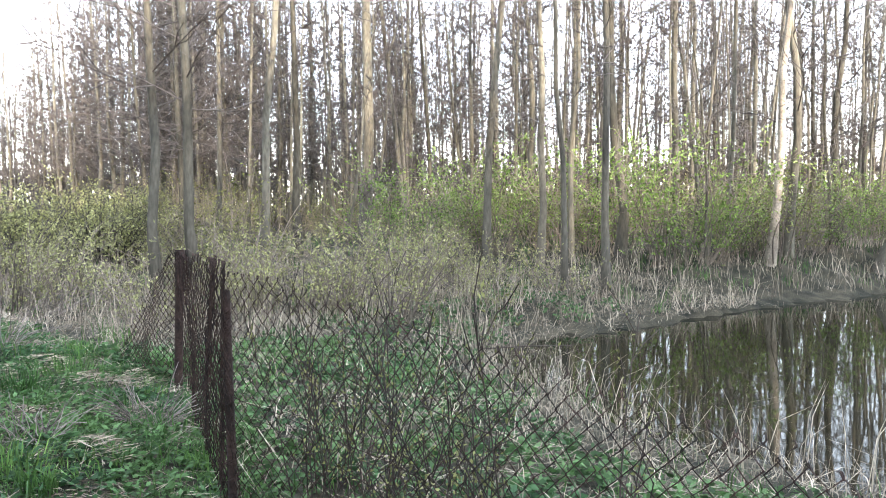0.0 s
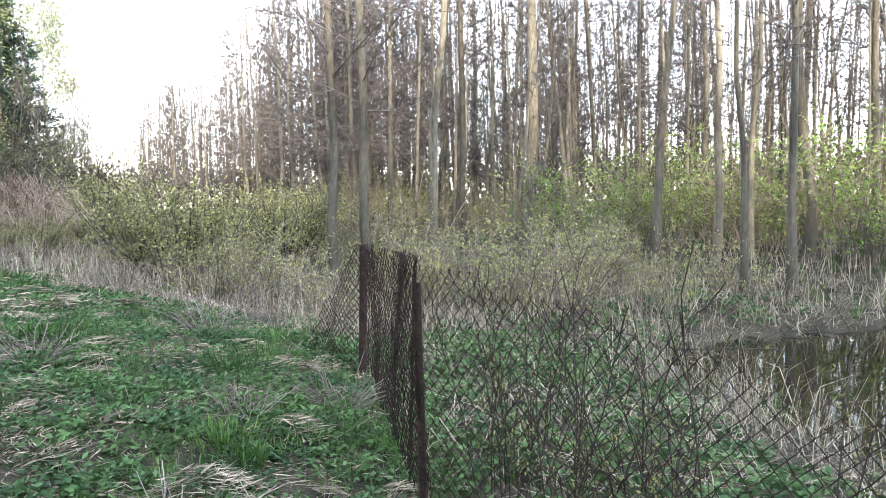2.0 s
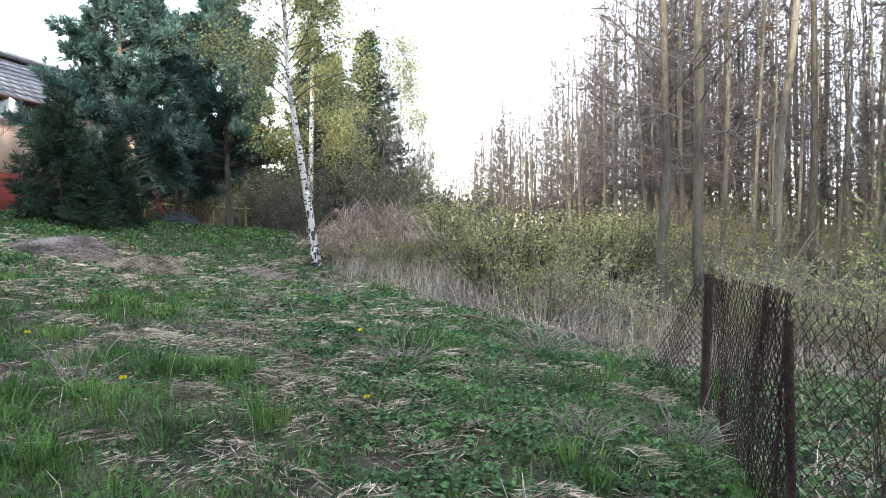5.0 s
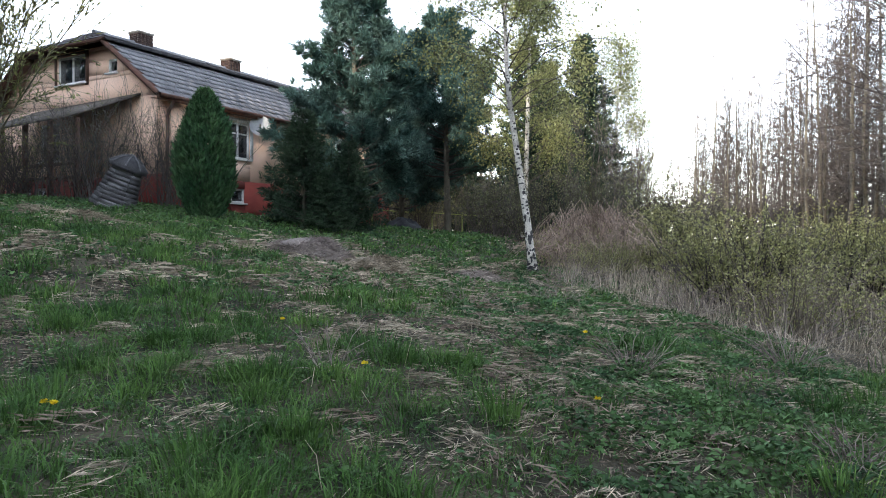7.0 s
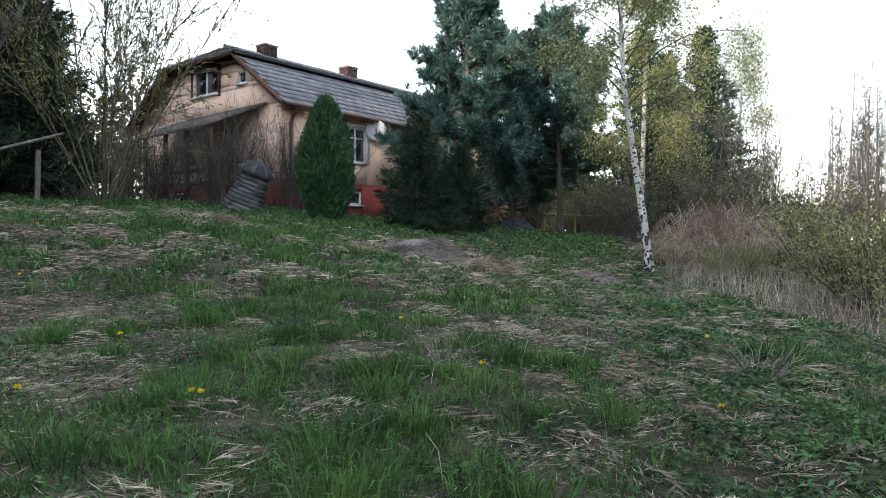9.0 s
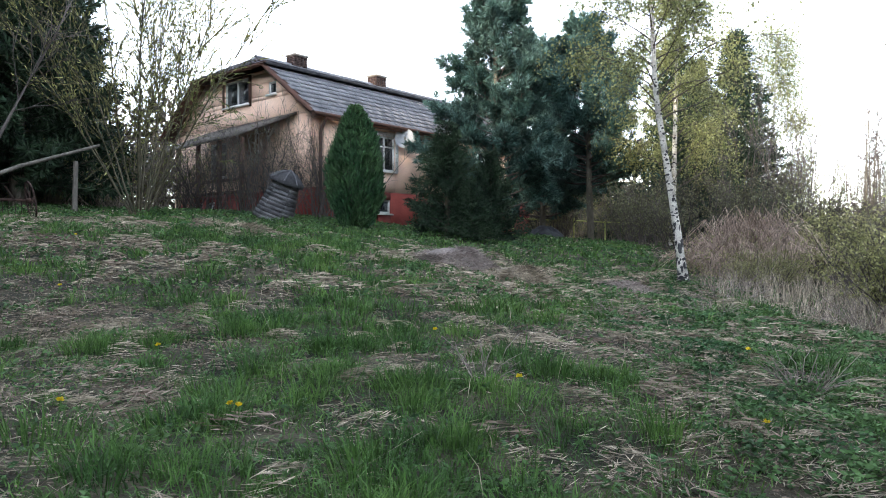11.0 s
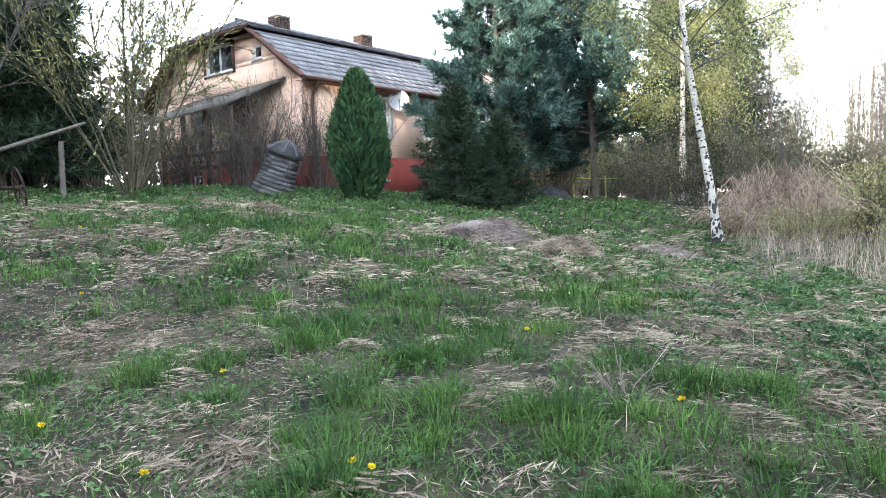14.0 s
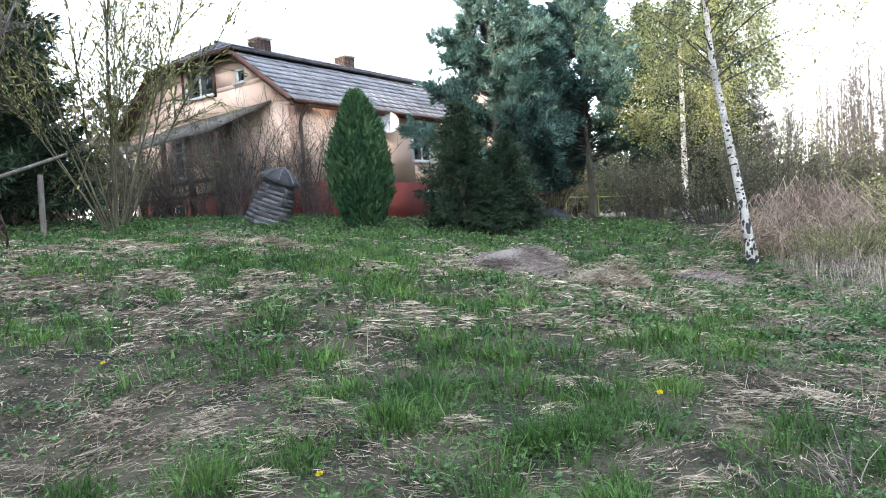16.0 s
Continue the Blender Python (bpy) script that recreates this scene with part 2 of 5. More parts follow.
def part(name, geo, material, parent=None, label="", smooth=False, kind=""):
    """One mesh object from gathered geometry, under a thing or a part."""
    me = geo.mesh(name) if isinstance(geo, Geo) else geo
    if not me.materials:
        me.materials.append(material)
    if smooth:
        me.polygons.foreach_set("use_smooth", np.ones(len(me.polygons), bool))
    ob = new(name, me)
    ob.parent = parent
    return tagged(ob, label, kind=kind)


def thing(name, m, label, category, group="", kind=""):
    ob = new(name)
    ob.matrix_world = m
    return tagged(ob, label, category, group, kind)


def step(a, b, x):
    t = np.clip((np.asarray(x, float) - a) / (b - a), 0, 1)
    return t * t * (3 - 2 * t)


# ---- ground ----
WATER = -0.95
POND = np.array([(7.6, 2.75), (6.3, 1.5), (5.5, 0.5), (5.0, -0.4), (4.0, -2.5), (2.5, -8), (6, -17), (20, -20), (30, -13), (16.9, -2.3), (13.9, -0.3), (11.6, 1.1), (10.0, 2.1), (9.0, 2.8)])
EDGE_Y = [-60, -8, -1.0, 1.63, 3.55, 6, 9, 13, 20, 28, 200]
EDGE_X = [-30, -5, 0.0, 2.03, 3.5, 3.7, 3.4, 3.6, 7, 12, 60]


def pond_gap(x, y):
    """Signed distance to the pond's shore, negative in the water."""
    x, y = np.asarray(x, float), np.asarray(y, float)
    best, inside = np.full(x.shape, 1e9), np.zeros(x.shape, bool)
    for (ax, ay), (bx, by) in zip(POND, np.roll(POND, -1, 0)):
        ex, ey = bx - ax, by - ay
        t = np.clip(((x - ax) * ex + (y - ay) * ey) / (ex * ex + ey * ey), 0, 1)
        best = np.minimum(best, np.hypot(x - ax - t * ex, y - ay - t * ey))
        crosses = ((ay > y) != (by > y)) & (x < ex * (y - ay) / (ey if abs(ey) > 1e-9 else 1e-9) + ax)
        inside ^= crosses
    best = best + 0.18 * np.sin(x * 2.1 + y * 1.3) + 0.1 * np.sin(x * 5.3 - y * 3.7)
    return np.where(inside, -np.abs(best), best)


def beyond(x, y):
    """How far a place lies past the lawn's edge, towards the pond and wood."""
    return np.asarray(x, float) - np.interp(y, EDGE_Y, EDGE_X)


def height(x, y):
    x, y = np.asarray(x, float), np.asarray(y, float)
    yc, xc = np.clip(y, -12, 24), np.clip(x, -16, 6)
    lawn = -0.412 - 0.1054 * xc + 0.1061 * yc + 0.0019 * xc * yc - 0.0014 * yc * yc
    for bx, by, wide, dz in ((2.4, 11.6, 3.6, -0.27), (-4.2, 5.2, 2.6, -0.24), (-4.9, 11.5, 3.2, 0.17), (-6.5, 19.5, 4.5, 0.2), (1.6, 4.4, 2.0, 0.12)):
        lawn = lawn + dz * np.exp(-((x - bx) ** 2 + (y - by) ** 2) / wide**2)
    lawn = np.minimum(lawn, 1.98 + 0.01 * np.sin(x))
    far = step(14, 30, y) * 0.9
    low = -0.62 + 0.42 * step(9, 15, np.hypot(x - 4, y + 2)) + far
    z = lawn + (low - lawn) * step(-0.2, 4.0, beyond(x, y))
    gap = pond_gap(x, y)
    z = np.where(gap < 2.2, WATER + 0.1 + (z - WATER - 0.1) * step(0, 2.2, gap), z)
    z = np.where(gap < 0.25, WATER + 0.1 - 0.75 * step(-0.25, 1.2, -gap), z)
    bumps = 0.035 * np.sin(x * 1.7 + 0.6 * y) * np.sin(y * 1.9 - 0.4 * x) + 0.02 * np.sin(x * 4.3 + y * 2.7) * np.sin(y * 5.1 - x)
    return z + bumps * step(0, 1, gap)


def at_ground(x, y, dz=0.0):
    return Vector((x, y, float(height(x, y)) + dz))


def spread(inner, outer, dense, far):
    mid = np.arange(inner, outer, dense)
    out = outer + np.cumsum(np.geomspace(dense, 90, 34))
    return np.concatenate([inner - (out - outer)[::-1], mid, out])


gx, gy = spread(-16, 30, 0.3, 0), spread(-12, 40, 0.3, 0)
X, Y = np.meshgrid(gx, gy, indexing="ij")
Z = height(X, Y)
nx, ny = X.shape
ii = (np.arange(nx - 1)[:, None] * ny + np.arange(ny - 1)[None]).reshape(-1, 1)
ground_geo = Geo().add(np.stack([X, Y, Z], -1), ii + np.array([[0, ny, ny + 1, 1]]))
tagged(part("ground", ground_geo, M_SOIL, None, smooth=True), "sloping garden ground of soil and dead thatch", "ground", kind="structure")

wx, wy = np.meshgrid(np.linspace(1, 32, 12), np.linspace(-22, 4, 12), indexing="ij")
wi = (np.arange(11)[:, None] * 12 + np.arange(11)[None]).reshape(-1, 1)
tagged(part("water", Geo().add(np.stack([wx, wy, np.full(wx.shape, WATER)], -1), wi + np.array([[0, 12, 13, 1]])), M_WATER), "still dark pond water reflecting the wood", "water", kind="structure")

# ---- house ----
HOUSE = Matrix.Translation((-5.93, 22.36, 0)) @ Matrix.Rotation(radians(90 - 37.3), 4, "Z")
# In the house's own frame x runs along the front wall, y back along the gable, z up.
HL, HW, PLINTH_Z, EAVE_Z, BREAK_Z, RIDGE_Z = 12.5, 8.9, 2.87, 5.32, 7.12, 7.98
BREAK_IN, HIP_IN = 2.25, 2.4


def slab(pts, thick, normal):
    """A plate: a four-cornered outline pushed along a normal."""
    p = [Vector(q) for q in pts]
    q = [a + Vector(normal) * thick for a in p]
    g = Geo()
    return g.add([*p, *q], [(0, 1, 2, 3), (7, 6, 5, 4), (0, 4, 5, 1), (1, 5, 6, 2), (2, 6, 7, 3), (3, 7, 4, 0)])


def window(parent, m, w, h, panes=2, name="window"):
    """A framed window in a wall's opening; m: its lower left corner, x along the wall, y inwards, z up."""
    win = new(name)
    win.parent = parent
    win.matrix_local = m
    f = Geo()
    t = 0.07
    f.box((0, 0.04, 0), (t, 0.14, h)).box((w - t, 0.04, 0), (w, 0.14, h)).box((t, 0.04, 0), (w - t, 0.14, t)).box((t, 0.04, h - t), (w - t, 0.14, h))
    for k in range(1, panes):
        x = w * k / panes
        f.box((x - 0.035, 0.05, t), (x + 0.035, 0.13, h - t))
    if h > 1:
        f.box((t, 0.055, h * 0.68), (w - t, 0.125, h * 0.68 + 0.05))
    part("frame", f, M_WHITE, win)
    part("sill", Geo().box((-0.06, -0.09, -0.05), (w + 0.06, 0.06, 0)), M_WHITE, win)
    for k in range(panes):
        part("pane", Geo().box((w * k / panes + 0.02, 0.085, 0.03), (w * (k + 1) / panes - 0.02, 0.095, h - 0.03)), M_GLASS, win)
    part("curtain", Geo().box((0.02, 0.2, 0.02), (w - 0.02, 0.22, h - 0.02)), M_CURTAIN, win)
    return win


def wall_with_holes(length, z0, z1, thick, holes):
    """An upright wall along x with openings (x0, z0, x1, z1) cut right through it."""
    xs = sorted({0.0, length, *[h[0] for h in holes], *[h[2] for h in holes]})
    zs = sorted({z0, z1, *[h[1] for h in holes], *[h[3] for h in holes]})
    g = Geo()
    for xa, xb in zip(xs, xs[1:]):
        run = None
        for za, zb in zip(zs, zs[1:]):
            cx, cz = (xa + xb) / 2, (za + zb) / 2
            if any(h[0] < cx < h[2] and h[1] < cz < h[3] for h in holes):
                if run:
                    g.box((xa, 0, run[0]), (xb, thick, run[1]))
                run = None
            else:
                run = (run[0] if run else za, zb)
        if run:
            g.box((xa, 0, run[0]), (xb, thick, run[1]))
    return g


def build_house():
    house = thing("house", HOUSE, "peach rendered house with dark red plinth and grey roof", "house")
    front_holes = [(2.62, 3.62, 3.66, 4.88), (5.55, 3.62, 6.65, 4.88), (8.6, 3.62, 9.7, 4.88)]
    part("wall", wall_with_holes(HL, PLINTH_Z, EAVE_Z + 0.1, 0.3, front_holes), M_WALL, house, "peach rendered front wall")
    low_holes = [(2.78, 2.1, 3.42, 2.6), (6.2, 2.1, 6.85, 2.6)]
    part("plinth", wall_with_holes(HL, 1.2, PLINTH_Z - 0.004, 0.3, low_holes), M_PLINTH, house, "dark red painted plinth")
    for x0, z0, x1, z1 in front_holes:
        window(house, pose(x0, 0, z0), x1 - x0, z1 - z0)
        band = Geo().box((x0 - 0.14, -0.025, z0), (x0 - 0.002, 0.05, z1 + 0.14)).box((x1 + 0.002, -0.025, z0), (x1 + 0.14, 0.05, z1 + 0.14)).box((x0, -0.025, z1 + 0.002), (x1, 0.05, z1 + 0.14))
        part("window_surround", band, M_WHITE, house)
    for x0, z0, x1, z1 in low_holes:
        window(house, pose(x0, 0, z0), x1 - x0, z1 - z0, 1, "cellar_window")
    # gable wall: runs back from the corner, seen from its outside face at x = 0
    side = Matrix.Rotation(radians(90), 4, "Z") @ Matrix.Scale(-1, 4, (0, 1, 0))
    gh = [(3.75, 6.05, 5.3, 7.0), (2.15, 6.2, 2.62, 6.65)]
    cellar = [(6.0, 2.05, 6.6, 2.6), (6.85, 2.05, 7.45, 2.6)]
    lowg = wall_with_holes(HW, PLINTH_Z, EAVE_Z, 0.3, [(5.2, 3.5, 6.3, 4.8)])
    gab = Geo()
    levels = sorted({EAVE_Z, BREAK_Z, *[h[1] for h in gh], *[h[3] for h in gh]})
    inset = lambda z: BREAK_IN * (z - EAVE_Z) / (BREAK_Z - EAVE_Z)
    for za, zb in zip(levels, levels[1:]):
        zm = (za + zb) / 2
        cuts = sorted((h[0], h[2]) for h in gh if h[1] < zm < h[3])
        left = (inset(za), inset(zb))
        for x0, x1 in [*cuts, (None, None)]:
            right = (x0, x0) if x0 is not None else (HW - inset(za), HW - inset(zb))
            v = [(left[0], 0, za), (right[0], 0, za), (right[0], 0.3, za), (left[0], 0.3, za), (left[1], 0, zb), (right[1], 0, zb), (right[1], 0.3, zb), (left[1], 0.3, zb)]
            gab.add(v, [(0, 3, 2, 1), (4, 5, 6, 7), (0, 1, 5, 4), (1, 2, 6, 5), (2, 3, 7, 6), (3, 0, 4, 7)])
            left = (x1, x1)
    for nm, g, mt in (("gable_wall", lowg, M_WALL), ("gable_top", gab, M_WALL), ("gable_plinth", wall_with_holes(HW, 1.2, PLINTH_Z - 0.004, 0.3, cellar), M_PLINTH)):
        me = g.mesh(nm)
        me.transform(side)
        me.flip_normals()
        part(nm, me, mt, house)
    turn = pose(0, 0, 0, 0, 0, -90)
    for x0, z0, x1, z1 in [*gh, *cellar, (5.2, 3.5, 6.3, 4.8)]:
        w = window(house, pose(0, x1, z0) @ turn, x1 - x0, z1 - z0, 2 if x1 - x0 > 1 else 1, "gable_window")
    band = Geo().box((-0.03, 3.6, 5.95), (0.06, 3.745, 7.08)).box((-0.03, 5.305, 5.95), (0.06, 5.42, 7.08)).box((-0.03, 3.75, 7.002), (0.06, 5.3, 7.08))
    part("window_surround", band, M_DARKTRIM, house, "dark brown window surround")
    # far walls close the box
    part("wall", Geo().box((0, HW - 0.3, 1.2), (HL, HW, EAVE_Z)), M_WALL, house)
    part("wall", Geo().box((HL - 0.3, 0.3, 1.2), (HL, HW - 0.3, BREAK_Z)), M_WALL, house)
    part("floor", Geo().box((0.3, 0.3, 2.75), (HL - 0.3, HW - 0.3, 2.95)), M_DARKTRIM, house)
    part("floor", Geo().box((0.3, 0.3, 5.3), (HL - 0.3, HW - 0.3, 5.4)), M_DARKTRIM, house)
    part("floor", Geo().box((0.3, 4.2, 2.96), (HL - 0.3, 4.4, 5.29)), M_DARKTRIM, house)
    # roof sheets: small slates laid in overlapping courses on each slope
    o, e = 0.35, 0.45
    low = EAVE_Z - 0.12

    def courses(a, b, c, d, rows, cols, name):
        """Tiles over a slope with lower corners a, b and upper corners d, c, as joined overlapping pieces."""
        a, b, c, d = (np.array(q, float) for q in (a, b, c, d))
        n = np.cross(b - a, d - a)
        n /= np.linalg.norm(n)
        g = Geo()
        rng = np.random.default_rng(5)
        for r in range(rows):
            t0, t1 = r / rows, min(1, (r + 1.25) / rows)
            for k in range(cols):
                u0, u1 = (k + 0.5 * (r % 2)) / cols, min(1, (k + 0.985 + 0.5 * (r % 2)) / cols)
                if u0 >= 1:
                    continue
                q = lambda u, t: (a + (b - a) * u) * (1 - t) + (d + (c - d) * u) * t
                lift = 0.045 + rng.uniform(0, 0.012)
                p = [q(u0, t0) + n * lift, q(u1, t0) + n * lift, q(u1, t1) + n * 0.012, q(u0, t1) + n * 0.012]
                pb = [x - n * 0.012 for x in p]
                g.add([*p, *pb], [(0, 1, 2, 3), (0, 4, 5, 1), (1, 5, 6, 2), (3, 7, 4, 0)])
        board = slab([a, b, c, d], -0.05, n)
        part("roof_deck", board, M_DARKTRIM, house)
        return part(name, g, M_ROOF, house, "weathered grey roof sheets", kind="stuff")

    bi = BREAK_IN
    courses((-e, -o, low), (HL + e, -o, low), (HL + e, bi, BREAK_Z), (-e, bi, BREAK_Z), 9, 30, "roof_slope")
    courses((HL + e, HW + o, low), (-e, HW + o, low), (-e, HW - bi, BREAK_Z), (HL + e, HW - bi, BREAK_Z), 9, 30, "roof_slope")
    r0, r1 = HIP_IN - 1.6, HL - HIP_IN + 1.6
    z2, mid = BREAK_Z + 0.1, HW / 2
    courses((-e - 0.1, bi - 0.25, z2 - 0.04), (HL + e, bi - 0.25, z2 - 0.04), (r1, mid, RIDGE_Z), (r0, mid, RIDGE_Z), 5, 30, "upper_roof_slope")
    courses((HL + e, HW - bi + 0.25, z2 - 0.04), (-e - 0.1, HW - bi + 0.25, z2 - 0.04), (r0, mid, RIDGE_Z), (r1, mid, RIDGE_Z), 5, 30, "upper_roof_slope")
    courses((-e - 0.1, HW - bi + 0.25, z2 - 0.04), (-e - 0.1, bi - 0.25, z2 - 0.04), (r0, mid - 0.02, RIDGE_Z), (r0, mid + 0.02, RIDGE_Z), 5, 8, "hip_slope")
    part("break_trim", Geo().box((-e - 0.08, bi - 0.3, BREAK_Z - 0.03), (HL + e, bi - 0.2, BREAK_Z + 0.07)), M_BLACKCAP, house, "dark strip along the roof break")
    ridge = Geo().tube([(r0 - 0.05, mid, RIDGE_Z + 0.02), (r1, mid, RIDGE_Z + 0.02)], [0.09, 0.09], 8)
    part("ridge_cap", ridge, M_ROOF, house)
    rake = Geo()
    for ya, yb in ((-o, bi), (HW + o, HW - bi)):
        rake.tube([(-e - 0.02, ya, low), (-e - 0.02, yb, BREAK_Z)], [0.09, 0.09], 4)
    rake.tube([(-e - 0.06, bi - 0.2, BREAK_Z + 0.02), (-e - 0.06, HW - bi + 0.2, BREAK_Z + 0.02)], [0.08, 0.08], 4)
    part("bargeboard", rake, M_DARKTRIM, house, "dark brown bargeboards")
    part("eaves_board", Geo().box((-e, -o + 0.02, low - 0.16), (HL + e, -o + 0.06, low + 0.0)), M_DARKTRIM, house)
    part("soffit", Geo().box((-e, -o + 0.07, low - 0.1), (HL + e, -0.005, low - 0.07)), M_WALL, house)
    part("gutter", Geo().tube([(-e, -o - 0.06, low - 0.03), (HL + e, -o - 0.06, low - 0.05)], [0.065, 0.065], 8), M_DARKTRIM, house, "dark brown gutter")
    pipe = Geo().tube([(0.1, -o - 0.06, low - 0.08), (0.1, -0.12, low - 0.45), (0.1, -0.08, low - 0.6), (0.1, -0.08, 1.75)], [0.05] * 4, 8)
    part("downpipe", pipe, M_DARKTRIM, house, "reddish brown downpipe")
    for x in (2.1, 6.5):
        ch = new("chimney")
        ch.parent = house
        ch.matrix_local = pose(x + 0.26, mid - 0.27, RIDGE_Z - 0.4) @ Matrix.Diagonal((0.7, 0.88, 0.9, 1))
        part("core", Geo().box((0.03, 0.03, 0), (0.87, 0.57, 0.82)), M_MORTAR, ch)
        brick = Geo().box((0, 0, 0), (0.21, 0.1, 0.065)).mesh("brick")
        brick.materials.append(M_BRICK)
        for row in range(11):
            z = 0.02 + row * 0.077
            for k in range(4):
                for y in (0.0, 0.5):
                    part("brick", brick, M_BRICK, ch).location = (k * 0.225 + (0.0 if row % 2 else -0.004), y, z)
            for y in (0.13, 0.36):
                for x2 in (0.1, 0.9):
                    b = part("brick", brick, M_BRICK, ch)
                    b.location, b.rotation_euler = (x2, y, z), (0, 0, radians(90))
        part("cap", Geo().box((-0.04, -0.04, 0.88), (0.94, 0.64, 0.95)).box((0.15, 0.12, 0.95), (0.75, 0.48, 0.99)), M_MORTAR, ch, "weathered mortar cap")
    part("aerial", Geo().tube([(9.3, mid, RIDGE_Z), (9.3, mid, RIDGE_Z + 0.75)], [0.02, 0.015], 5).tube([(9.1, mid, RIDGE_Z + 0.6), (9.5, mid, RIDGE_Z + 0.6)], [0.01, 0.01], 4), M_DARKTRIM, house)
    # posts before the gable; a sloping slab stands in for wall shadow and shrubs
    px0, px1, py0, py1 = -2.3, -0.02, 1.0, 6.4
    part("gable_shade_slab", slab([(px0, py0, 4.35), (px0, py1, 4.15), (0, py1, 5.2), (0, py0, 5.35)], 0.08, (0, 0, 1)), M_POLE, house, "brown sloping slab standing in for shadow and shrub tangle on the gable")
    for y in np.linspace(py0 + 0.15, py1 - 0.15, 5):
        one = Geo().box((px0 + 0.2, y - 0.06, 1.5), (px0 + 0.32, y + 0.06, 4.36))
        part("porch_post", one, M_DARKTRIM, house)
    for z in (2.6, 3.0):
        part("porch_rail", Geo().box((px0 + 0.22, py0 + 0.2, z), (px0 + 0.3, py1 - 0.2, z + 0.09)), M_DARKTRIM, house)
    part("porch_step", Geo().box((px0 - 1.3, 6.3, 1.3), (-0.02, 8.6, 1.95)), M_MORTAR, house, "low concrete step")
    dish = new("satellite_dish")
    dish.matrix_world = Matrix.Translation((HOUSE @ Vector((3.72, -0.42, 4.8)))) @ Vector((0.12, -0.93, 0.3)).to_track_quat("Z", "Y").to_matrix().to_4x4()
    tagged(dish, "pale grey satellite dish on the front wall", "satellite dish")
    g = Geo()
    rr, aa = np.linspace(0, 0.36, 6), np.arange(25) * 2 * np.pi / 24
    R, A = np.meshgrid(rr, aa, indexing="ij")
    top = np.stack([R * np.cos(A), R * np.sin(A) * 1.08, R * R * 0.55], -1)
    idx = (np.arange(5)[:, None] * 25 + np.arange(24)[None]).reshape(-1, 1) + np.array([[0, 25, 26, 1]])
    g.add(top, idx).add(top - [0, 0, 0.012], idx[:, ::-1])
    part("reflector", g, M_DISH, dish, smooth=True)
    part("arm", Geo().tube([(0, -0.36, 0.06), (0, -0.2, 0.4)], [0.012, 0.012], 6), M_RUST, dish)
    part("receiver", Geo().tube([(0, -0.2, 0.38), (0, -0.17, 0.46)], [0.03, 0.035], 8), M_MORTAR, dish)
    part("bracket", Geo().tube([(0, 0, -0.01), (0, -0.02, -0.26), (0, 0.0, -0.36)], [0.025, 0.025, 0.03], 8), M_RUST, dish)


build_house()

# ---- trees ----


def limb(rng, start, direction, length, r0, bend=0.25, k=5, droop=0.0):
    """A wandering line of points and its radii."""
    d = np.array(direction, float)
    d /= np.linalg.norm(d)
    pts = [np.array(start, float)]
    for _ in range(k):
        d = d + rng.normal(size=3) * bend / k + np.array([0, 0, droop / k])
        d /= np.linalg.norm(d)
        pts.append(pts[-1] + d * length / k)
    return np.array(pts), np.linspace(r0, max(r0 * 0.22, 0.0022), k + 1)


def along(pts, t):
    s = np.clip(t, 0, 1) * (len(pts) - 1)
    i = int(min(s, len(pts) - 2))
    return pts[i] + (pts[i + 1] - pts[i]) * (s - i), pts[i + 1] - pts[i]


